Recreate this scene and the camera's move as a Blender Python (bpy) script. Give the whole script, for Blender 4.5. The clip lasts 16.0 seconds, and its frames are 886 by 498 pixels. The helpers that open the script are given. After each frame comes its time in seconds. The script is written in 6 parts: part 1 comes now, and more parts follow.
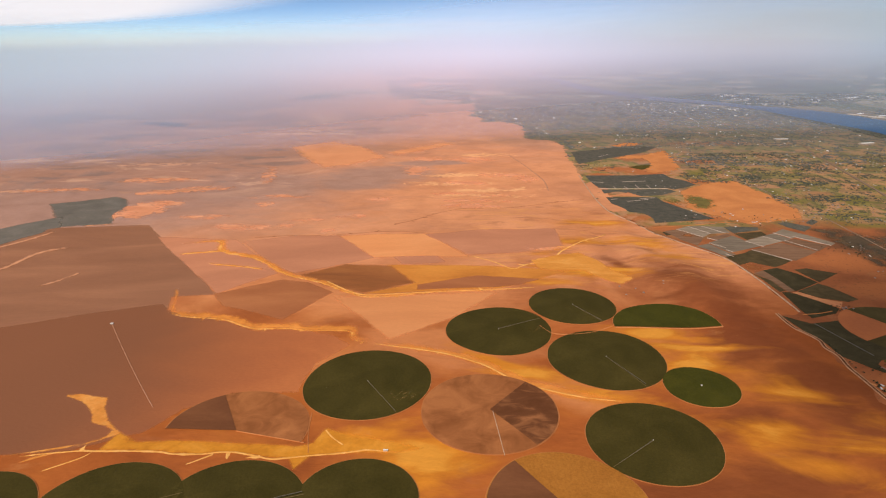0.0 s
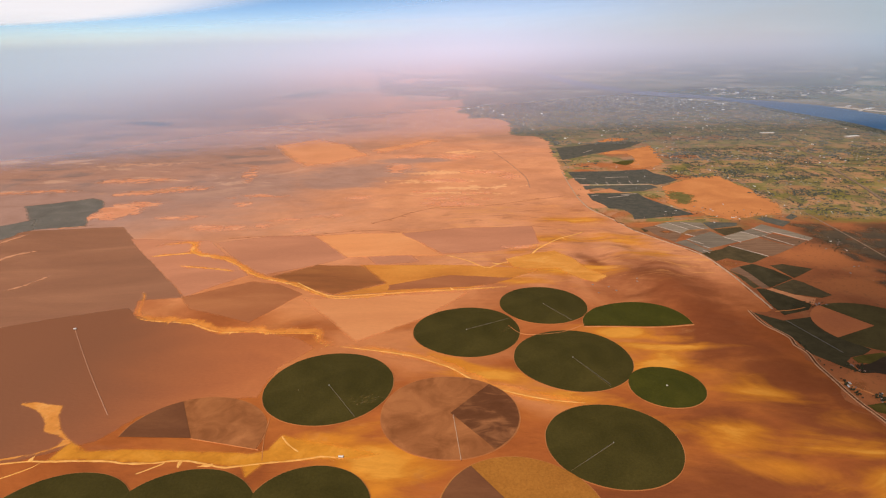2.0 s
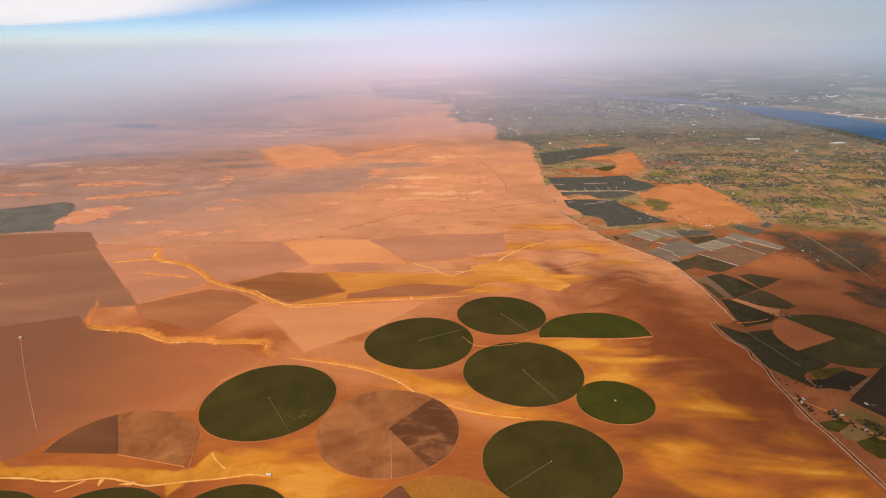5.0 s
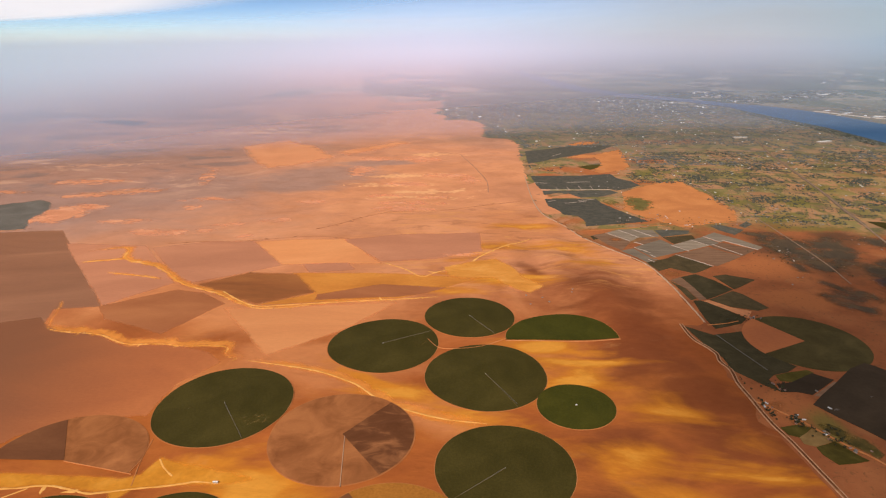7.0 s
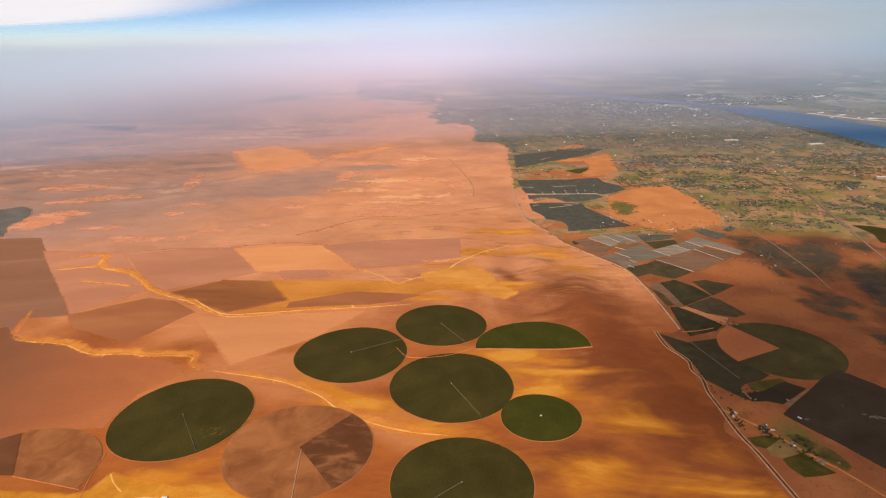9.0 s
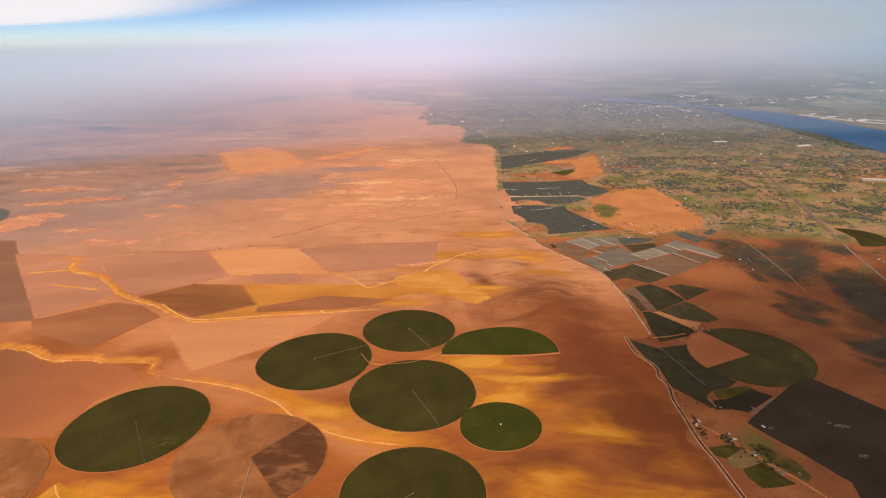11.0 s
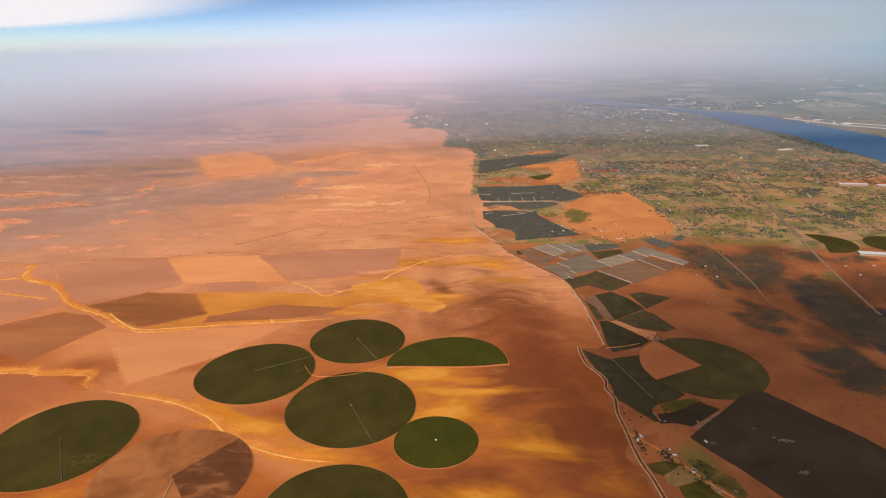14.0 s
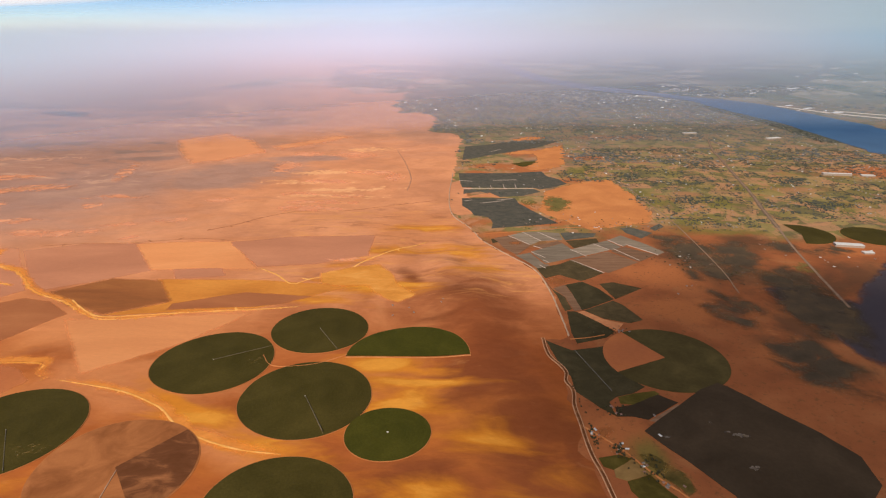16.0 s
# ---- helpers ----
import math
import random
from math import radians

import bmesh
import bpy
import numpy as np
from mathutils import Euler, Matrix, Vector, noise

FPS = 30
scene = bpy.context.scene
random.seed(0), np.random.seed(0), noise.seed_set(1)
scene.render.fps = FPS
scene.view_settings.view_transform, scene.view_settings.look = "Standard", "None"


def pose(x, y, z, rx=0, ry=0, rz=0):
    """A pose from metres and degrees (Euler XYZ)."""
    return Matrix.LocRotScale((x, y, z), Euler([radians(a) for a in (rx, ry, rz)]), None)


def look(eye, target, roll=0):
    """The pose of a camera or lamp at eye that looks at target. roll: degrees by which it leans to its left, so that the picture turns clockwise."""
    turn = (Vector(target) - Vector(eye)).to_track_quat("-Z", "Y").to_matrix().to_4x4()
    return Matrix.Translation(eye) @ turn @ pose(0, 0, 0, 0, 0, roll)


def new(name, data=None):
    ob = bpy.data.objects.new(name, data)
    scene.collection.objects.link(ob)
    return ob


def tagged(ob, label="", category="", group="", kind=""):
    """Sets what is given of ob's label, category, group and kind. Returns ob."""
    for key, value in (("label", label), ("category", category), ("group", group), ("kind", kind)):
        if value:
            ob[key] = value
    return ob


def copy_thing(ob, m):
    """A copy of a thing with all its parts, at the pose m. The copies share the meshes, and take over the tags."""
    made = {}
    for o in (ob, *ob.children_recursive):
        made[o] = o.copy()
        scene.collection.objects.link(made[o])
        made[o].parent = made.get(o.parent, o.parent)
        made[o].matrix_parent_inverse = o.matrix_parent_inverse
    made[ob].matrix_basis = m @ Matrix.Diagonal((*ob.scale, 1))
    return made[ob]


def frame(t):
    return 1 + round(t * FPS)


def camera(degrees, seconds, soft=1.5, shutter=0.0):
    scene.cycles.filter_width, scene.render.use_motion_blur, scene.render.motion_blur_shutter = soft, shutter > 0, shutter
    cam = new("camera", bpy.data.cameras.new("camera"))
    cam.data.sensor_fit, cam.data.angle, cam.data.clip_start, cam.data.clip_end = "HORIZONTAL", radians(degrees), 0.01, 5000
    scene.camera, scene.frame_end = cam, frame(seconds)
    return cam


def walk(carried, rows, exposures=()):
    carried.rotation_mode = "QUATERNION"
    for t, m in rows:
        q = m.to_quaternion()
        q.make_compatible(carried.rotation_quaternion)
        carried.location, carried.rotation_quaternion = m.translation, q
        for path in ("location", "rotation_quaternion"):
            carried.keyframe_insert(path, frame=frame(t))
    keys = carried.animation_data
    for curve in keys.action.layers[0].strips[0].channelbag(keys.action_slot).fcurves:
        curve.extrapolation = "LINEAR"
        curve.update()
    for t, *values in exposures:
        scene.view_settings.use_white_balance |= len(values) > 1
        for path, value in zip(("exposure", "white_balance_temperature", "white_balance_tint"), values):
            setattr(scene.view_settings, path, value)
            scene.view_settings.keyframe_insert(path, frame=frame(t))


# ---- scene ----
cam = camera(73.3, 16.0, soft=1.2)
PATH = [
    (0, (1.507, 0.934, 100.730), (1.4757, 2.8222, 100.0726), -0.40),
    (0.5, (4.139, 1.756, 100.808), (4.1164, 3.6475, 100.1588), -0.89),
    (1, (6.781, 2.577, 100.885), (6.7552, 4.4700, 100.2411), -0.45),
    (1.5, (9.432, 3.397, 100.963), (9.4064, 5.2837, 100.3010), -0.13),
    (2, (12.092, 4.216, 101.042), (12.0729, 6.1003, 100.3726), -0.91),
    (2.5, (14.763, 5.034, 101.121), (14.7401, 6.9224, 100.4638), -0.11),
    (3, (17.442, 5.850, 101.200), (17.4171, 7.7435, 100.5559), -0.01),
    (3.5, (20.131, 6.666, 101.280), (20.1081, 8.5581, 100.6322), -0.13),
    (4, (22.829, 7.481, 101.360), (22.8062, 9.3713, 100.7083), -0.48),
    (6.5, (36.463, 11.538, 101.767), (36.4557, 13.4224, 101.0979), -0.42),
    (7, (39.218, 12.346, 101.850), (39.2134, 14.2303, 101.1797), -0.38),
    (7.5, (41.983, 13.153, 101.933), (41.9798, 15.0359, 101.2583), -0.27),
    (8, (44.757, 13.959, 102.016), (44.7540, 15.8434, 101.3458), -0.45),
    (8.5, (47.540, 14.764, 102.100), (47.5367, 16.6507, 101.4364), -0.56),
    (9, (50.333, 15.568, 102.185), (50.3255, 17.4559, 101.5242), -0.65),
    (11.5, (64.440, 19.572, 102.612), (64.4393, 21.4598, 101.9526), -0.53),
    (12, (67.290, 20.369, 102.699), (67.2922, 22.2565, 102.0369), -0.46),
    (12.5, (70.149, 21.166, 102.786), (70.1547, 23.0495, 102.1144), -0.23),
    (13, (73.017, 21.961, 102.874), (73.0261, 23.8438, 102.1992), -0.09),
    (13.5, (75.895, 22.756, 102.962), (75.9034, 24.6422, 102.2986), -0.36),
    (14, (78.783, 23.549, 103.051), (78.7898, 25.4397, 102.3991), -0.54),
    (14.5, (81.680, 24.341, 103.139), (81.6881, 26.2313, 102.4863), -0.61),
    (15, (84.586, 25.132, 103.229), (84.5985, 27.0210, 102.5717), -0.57),
    (15.5, (87.502, 25.922, 103.318), (87.5197, 27.8054, 102.6455), -0.11),
    (16, (90.427, 26.711, 103.409), (90.4443, 28.5847, 102.7091), 0.05),
]
walk(cam, [(t, look(eye, target, roll)) for t, eye, target, roll in PATH])

# ---- world, sun and air (one unit stands for twenty metres of land) ----
SUN_EL, SUN_AZ = 44.0, 198.0          # degrees; azimuth clockwise from +y
world = bpy.data.worlds.new("sky")
scene.world = world
world.use_nodes = True
wt = world.node_tree
wt.nodes.clear()
w_out = wt.nodes.new("ShaderNodeOutputWorld")
w_bg = wt.nodes.new("ShaderNodeBackground")
w_sky = wt.nodes.new("ShaderNodeTexSky")
w_sky.sky_type = "NISHITA"
w_sky.sun_disc = False
w_sky.sun_elevation, w_sky.sun_rotation = radians(SUN_EL), radians(SUN_AZ)
w_sky.altitude, w_sky.air_density, w_sky.dust_density, w_sky.ozone_density = 2000, 1.0, 0.0, 3.5
w_map = wt.nodes.new("ShaderNodeMapping")
w_map.inputs["Scale"].default_value = (1, 1, 2.9)
w_co = wt.nodes.new("ShaderNodeTexCoord")
w_bg.inputs["Strength"].default_value = 0.118
wt.links.new(w_co.outputs["Generated"], w_map.inputs["Vector"])
wt.links.new(w_map.outputs[0], w_sky.inputs["Vector"])
wt.links.new(w_sky.outputs[0], w_bg.inputs["Color"])
wt.links.new(w_bg.outputs[0], w_out.inputs["Surface"])

sun_data = bpy.data.lights.new("sun", "SUN")
sun_data.energy, sun_data.angle, sun_data.color = 5.0, radians(0.5), (1.0, 0.92, 0.83)
sun = new("sun", sun_data)
_a, _e = radians(SUN_AZ), radians(SUN_EL)
SUN_DIR = Vector((math.sin(_a) * math.cos(_e), math.cos(_a) * math.cos(_e), math.sin(_e)))
sun.matrix_world = look(SUN_DIR * 400, (0, 0, 0))


# ---- materials ----
def nodes_of(name):
    m = bpy.data.materials.new(name)
    m.use_nodes = True
    return m, m.node_tree, m.node_tree.nodes["Principled BSDF"]


def noise_node(nt, vec, scale, detail=5.0, rough=0.6, distort=0.0, stretch=None, turn=0.0):
    n = nt.nodes.new("ShaderNodeTexNoise")
    n.inputs["Scale"].default_value = scale
    n.inputs["Detail"].default_value = detail
    n.inputs["Roughness"].default_value = rough
    n.inputs["Distortion"].default_value = distort
    if stretch:
        mp = nt.nodes.new("ShaderNodeMapping")
        mp.inputs["Scale"].default_value = stretch
        mp.inputs["Rotation"].default_value = (0, 0, radians(turn))
        nt.links.new(vec, mp.inputs["Vector"])
        vec = mp.outputs[0]
    nt.links.new(vec, n.inputs["Vector"])
    return n.outputs["Fac"]


def ramp(nt, fac, stops):
    r = nt.nodes.new("ShaderNodeValToRGB")
    e = r.color_ramp.elements
    while len(e) < len(stops):
        e.new(0.5)
    for el, (p, c) in zip(e, stops):
        el.position = p
        el.color = (*c, 1) if len(c) == 3 else c
    nt.links.new(fac, r.inputs["Fac"])
    return r.outputs["Color"]


def mixc(nt, fac, a, b, kind="MIX"):
    n = nt.nodes.new("ShaderNodeMix")
    n.data_type, n.blend_type = "RGBA", kind
    for sock, v in ((n.inputs["Factor"], fac), (n.inputs["A"], a), (n.inputs["B"], b)):
        if isinstance(v, (int, float)):
            sock.default_value = v
        elif isinstance(v, tuple):
            sock.default_value = (*v, 1)
        else:
            nt.links.new(v, sock)
    return n.outputs["Result"]


def math_node(nt, op, a, b=0.0, clamp=False):
    n = nt.nodes.new("ShaderNodeMath")
    n.operation, n.use_clamp = op, clamp
    for sock, v in zip(n.inputs, (a, b)):
        if isinstance(v, (int, float)):
            sock.default_value = v
        else:
            nt.links.new(v, sock)
    return n.outputs[0]


def remap(nt, v, a, b, lo=0.0, hi=1.0, smooth=True):
    n = nt.nodes.new("ShaderNodeMapRange")
    n.interpolation_type = "SMOOTHSTEP" if smooth else "LINEAR"
    for k, x in (("From Min", a), ("From Max", b), ("To Min", lo), ("To Max", hi)):
        n.inputs[k].default_value = x
    nt.links.new(v, n.inputs["Value"])
    return n.outputs["Result"]


def bumped(nt, bsdf, fac, strength, distance=0.3):
    b = nt.nodes.new("ShaderNodeBump")
    b.inputs["Strength"].default_value, b.inputs["Distance"].default_value = strength, distance
    nt.links.new(fac, b.inputs["Height"])
    nt.links.new(b.outputs[0], bsdf.inputs["Normal"])


def soil(name, dark, mid, light, scale=0.05, stretch=(1, 1, 1), turn=0.0, rough=0.95, fine=0.22, bump=0.25, vary=0.0, spread=0.22, fine_scale=0.9, west=None, feather=None):
    """Earth or crop: three tones in broad patches, a finer mottling, a fine relief."""
    m, nt, p = nodes_of(name)
    co = nt.nodes.new("ShaderNodeTexCoord").outputs["Object"]
    big = noise_node(nt, co, scale, 5, 0.58, 0.6, stretch, turn)
    col = ramp(nt, big, [(0.5 - spread, dark), (0.5, mid), (0.5 + spread, light)])
    small = noise_node(nt, co, fine_scale, 4, 0.65, 0.3, stretch, turn)
    grey = ramp(nt, small, [(0.25, (1 - fine,) * 3), (0.75, (1 + 0.0,) * 3)])
    col = mixc(nt, 1.0, col, grey, "MULTIPLY")
    if west:
        sx = nt.nodes.new("ShaderNodeSeparateXYZ")
        nt.links.new(co, sx.inputs[0])
        gone = remap(nt, math_node(nt, "ADD", sx.outputs["X"], math_node(nt, "MULTIPLY", big, 30.0)), west[0] + 15, west[1] + 15)
        col = mixc(nt, gone, col, west[2])
    if vary:
        rnd = nt.nodes.new("ShaderNodeObjectInfo").outputs["Random"]
        hs = nt.nodes.new("ShaderNodeHueSaturation")
        nt.links.new(col, hs.inputs["Color"])
        nt.links.new(remap(nt, rnd, 0, 1, 1 - vary, 1 + vary, False), hs.inputs["Value"])
        col = hs.outputs[0]
    nt.links.new(col, p.inputs["Base Color"])
    p.inputs["Roughness"].default_value = rough
    p.inputs["Specular IOR Level"].default_value = 0.04
    bumped(nt, p, small, bump)
    if feather:
        feathered(nt, p, co, *feather)
    return m


def feathered(nt, p, co, width, wobble, scale, bias=0.0, stretch=(1, 1, 1), turn=0.0):
    """The cover thins out towards its outline, unevenly, so that the soil below shows through."""
    edge = nt.nodes.new("ShaderNodeAttribute")
    edge.attribute_name = "edge"
    n = noise_node(nt, co, scale, 6, 0.62, 0.5, stretch, turn)
    inner = math_node(nt, "ADD", edge.outputs["Fac"], math_node(nt, "MULTIPLY", math_node(nt, "SUBTRACT", n, 0.5), wobble))
    a = math_node(nt, "MULTIPLY", remap(nt, inner, bias, bias + width), remap(nt, edge.outputs["Fac"], 0.0, 0.35 * width))
    nt.links.new(a, p.inputs["Alpha"])


def blobs(nt, co, spots, wobble, reach, lo, hi):
    """A soft mask round some places, its edge broken up by noise."""
    best = None
    for x, y, rx, ry, turn in spots:
        mp = nt.nodes.new("ShaderNodeMapping")
        mp.vector_type = "TEXTURE"
        mp.inputs["Location"].default_value = (x, y, 0)
        mp.inputs["Rotation"].default_value = (0, 0, radians(turn))
        mp.inputs["Scale"].default_value = (rx, ry, 1e6)
        ln = nt.nodes.new("ShaderNodeVectorMath")
        ln.operation = "LENGTH"
        nt.links.new(co, mp.inputs["Vector"])
        nt.links.new(mp.outputs[0], ln.inputs[0])
        v = ln.outputs["Value"]
        best = v if best is None else math_node(nt, "MINIMUM", best, v)
    edge = math_node(nt, "ADD", best, math_node(nt, "MULTIPLY", math_node(nt, "SUBTRACT", wobble, 0.5), -reach))
    return remap(nt, edge, hi, lo)


GOLD_SPOTS = [(106, 288, 12, 16, 10), (60, 300, 40, 8, 4), (108, 138, 16, 14, -20), (118, 120, 10, 20, 0), (100, 158, 14, 6, -10), (96, 124, 14, 5, -20), (86, 186, 16, 3, -4), (-8, 128, 14, 12, 30), (20, 170, 24, 6, -36), (44, 155, 16, 4, -10), (84, 172, 22, 9, -20), (92, 140, 18, 10, 12), (74, 196, 16, 5, 0), (-8, 118, 10, 6, 0),
              (30, 246, 40, 5, 4), (60, 262, 26, 12, -30), (84, 338, 20, 5, 0)]
BRIGHT_SPOTS = [(-4, 128, 12, 9, 30), (-24, 136, 14, 5, 10), (40, 156, 18, 3, -10), (14, 176, 18, 3, -30), (84, 193, 12, 4, -8), (62, 262, 18, 8, -35)]
BROWN_SPOTS = [(80, 266, 5, 12, 25), (60, 116, 30, 10, 0), (84, 120, 20, 14, 0), (104, 236, 26, 40, 8), (114, 165, 20, 46, 0), (-150, 180, 60, 30, 10), (108, 205, 14, 14, 0), (126, 150, 6, 30, 0), (104, 190, 18, 26, 0), (76, 110, 40, 14, 0), (86, 142, 20, 12, 0), (-240, 240, 40, 60, 0)]
MAUVE_SPOTS = [(-260, 380, 120, 90, 0), (-150, 430, 70, 60, 0), (-300, 560, 160, 60, 0), (-60, 470, 60, 40, 30), (-70, 440, 40, 24, 0), (-20, 520, 40, 14, 0)]
PALE_SPOTS = [(-5, 186, 36, 20, 0), (-62, 182, 28, 18, 0), (36, 158, 20, 10, -20), (-10, 222, 44, 20, 10), (-66, 236, 30, 14, -30), (20, 255, 40, 10, 0), (30, 300, 60, 22, 0), (80, 330, 30, 40, 0)]
SCAR_WEST = [(-250, 520, 50, 9, 4), (-330, 640, 70, 12, 4), (-190, 700, 80, 14, 0), (-310, 420, 44, 6, 8)]
SCAR_EAST = [(10, 470, 46, 8, 4), (0, 440, 34, 8, 0), (25, 420, 40, 7, 2), (20, 404, 36, 6, -4), (30, 560, 36, 10, 0)]


def ground_material():
    """Dry upland: rust, orange and ochre soils in wind-drawn streaks, paler further north, partly to stand for haze."""
    m, nt, p = nodes_of("dry_upland_soil")
    plan = nt.nodes.new("ShaderNodeAttribute")
    plan.attribute_name = "plan"
    co = plan.outputs["Vector"]
    sep = nt.nodes.new("ShaderNodeSeparateXYZ")
    nt.links.new(co, sep.inputs[0])
    broad = noise_node(nt, co, 0.018, 6, 0.6, 0.8)
    ragged = noise_node(nt, co, 0.06, 6, 0.60, 0.5, (0.75, 1.2, 1), 10)
    drawn = noise_node(nt, co, 0.055, 6, 0.66, 0.5, (0.65, 1.3, 1), 4)
    filament = noise_node(nt, co, 0.13, 6, 0.66, 1.4, (0.8, 1.0, 1), 8)
    rust = ramp(nt, broad, [(0.3, (0.28, 0.073, 0.020)), (0.5, (0.39, 0.107, 0.024)), (0.7, (0.48, 0.15, 0.028))])
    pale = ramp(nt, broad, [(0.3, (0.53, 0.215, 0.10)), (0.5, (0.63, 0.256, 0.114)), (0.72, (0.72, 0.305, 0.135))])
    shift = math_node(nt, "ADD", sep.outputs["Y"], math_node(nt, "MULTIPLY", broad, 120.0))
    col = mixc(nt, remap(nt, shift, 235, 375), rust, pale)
    # mauve-grey tones of the west and far north put haze into the soil colour
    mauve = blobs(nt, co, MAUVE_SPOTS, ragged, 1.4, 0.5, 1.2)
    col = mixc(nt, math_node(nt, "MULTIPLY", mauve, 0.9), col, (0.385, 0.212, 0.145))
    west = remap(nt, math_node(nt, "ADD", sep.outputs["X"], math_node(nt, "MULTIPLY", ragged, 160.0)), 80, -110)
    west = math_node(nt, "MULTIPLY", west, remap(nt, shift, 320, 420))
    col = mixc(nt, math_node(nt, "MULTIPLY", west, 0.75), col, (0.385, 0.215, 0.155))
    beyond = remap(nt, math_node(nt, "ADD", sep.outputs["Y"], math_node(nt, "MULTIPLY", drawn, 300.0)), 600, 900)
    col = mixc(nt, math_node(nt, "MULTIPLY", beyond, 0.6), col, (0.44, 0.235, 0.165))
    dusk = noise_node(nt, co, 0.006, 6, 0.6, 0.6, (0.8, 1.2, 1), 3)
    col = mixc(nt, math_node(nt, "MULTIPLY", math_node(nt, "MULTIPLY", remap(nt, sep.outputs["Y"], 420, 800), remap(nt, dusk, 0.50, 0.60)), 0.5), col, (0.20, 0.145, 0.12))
    gusts = noise_node(nt, co, 0.014, 7, 0.64, 1.4, (0.65, 1.2, 1), 8)
    reach = math_node(nt, "MULTIPLY", remap(nt, sep.outputs["X"], -40, -170), remap(nt, sep.outputs["Y"], 380, 470))
    col = mixc(nt, math_node(nt, "MULTIPLY", reach, remap(nt, gusts, 0.53, 0.62, 0, 0.75)), col, (0.64, 0.36, 0.22))
    col = mixc(nt, math_node(nt, "MULTIPLY", reach, remap(nt, gusts, 0.46, 0.37, 0, 0.55)), col, (0.215, 0.16, 0.135))
    light = blobs(nt, co, PALE_SPOTS, ragged, 1.6, 0.4, 1.3)
    col = mixc(nt, math_node(nt, "MULTIPLY", light, 0.7), col, (0.60, 0.222, 0.080))
    flow = noise_node(nt, co, 0.05, 6, 0.54, 0.8, (0.55, 1.3, 1), 38)
    brown = blobs(nt, co, BROWN_SPOTS, ragged, 2.0, 0.2, 1.4)
    col = mixc(nt, math_node(nt, "MULTIPLY", brown, 0.9), col, (0.20, 0.055, 0.018))
    gold = blobs(nt, co, GOLD_SPOTS, flow, 5.0, 0.1, 1.5)
    col = mixc(nt, math_node(nt, "MULTIPLY", gold, 0.9), col, (0.56, 0.190, 0.018))
    bright = blobs(nt, co, BRIGHT_SPOTS, ragged, 3.6, 0.2, 1.1)
    col = mixc(nt, math_node(nt, "MULTIPLY", bright, 0.9), col, (0.62, 0.215, 0.022))
    for spots, tone in ((SCAR_WEST, (0.66, 0.34, 0.20)), (SCAR_EAST, (0.80, 0.39, 0.17))):
        scar = blobs(nt, co, spots, filament, 5.0, 0.3, 0.7)
        col = mixc(nt, math_node(nt, "MULTIPLY", scar, 0.85), col, tone)
    strata = noise_node(nt, co, 0.10, 7, 0.66, 1.0, (0.4, 1.6, 1), -6)
    band = math_node(nt, "MULTIPLY", remap(nt, sep.outputs["Y"], 232, 262), remap(nt, sep.outputs["Y"], 420, 350))
    band = math_node(nt, "MULTIPLY", band, remap(nt, sep.outputs["X"], -30, 40))
    col = mixc(nt, math_node(nt, "MULTIPLY", band, remap(nt, strata, 0.52, 0.64, 0, 0.6)), col, (0.70, 0.30, 0.09))
    col = mixc(nt, math_node(nt, "MULTIPLY", band, remap(nt, strata, 0.47, 0.36, 0, 0.5)), col, (0.33, 0.125, 0.055))
    crack = blobs(nt, co, GOLD_SPOTS, flow, 6.5, -0.3, 0.5)
    col = mixc(nt, math_node(nt, "MULTIPLY", crack, 0.7), col, (0.70, 0.30, 0.042))
    col = mixc(nt, remap(nt, drawn, 0.62, 0.74, 0, 0.2), col, (0.68, 0.33, 0.12))
    col = mixc(nt, remap(nt, drawn, 0.40, 0.28, 0, 0.2), col, (0.28, 0.12, 0.06))
    mottle = noise_node(nt, co, 0.045, 4, 0.55, 0.7, (1, 1.3, 1), -25)
    col = mixc(nt, 1.0, col, ramp(nt, mottle, [(0.3, (0.86, 0.84, 0.82)), (0.62, (1.0, 1.0, 1.0)), (0.8, (1.0, 1.0, 1.0))]), "MULTIPLY")
    scrub = noise_node(nt, co, 0.35, 5, 0.7, 0.4, (0.8, 1.4, 1))
    col = mixc(nt, 1.0, col, ramp(nt, scrub, [(0.28, (0.88, 0.87, 0.86)), (0.7, (1, 1, 1))]), "MULTIPLY")
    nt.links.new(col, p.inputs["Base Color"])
    p.inputs["Roughness"].default_value = 0.95
    p.inputs["Specular IOR Level"].default_value = 0.04
    bumped(nt, p, math_node(nt, "ADD", ragged, math_node(nt, "MULTIPLY", scrub, 0.15)), 0.28, 2.0)
    return m


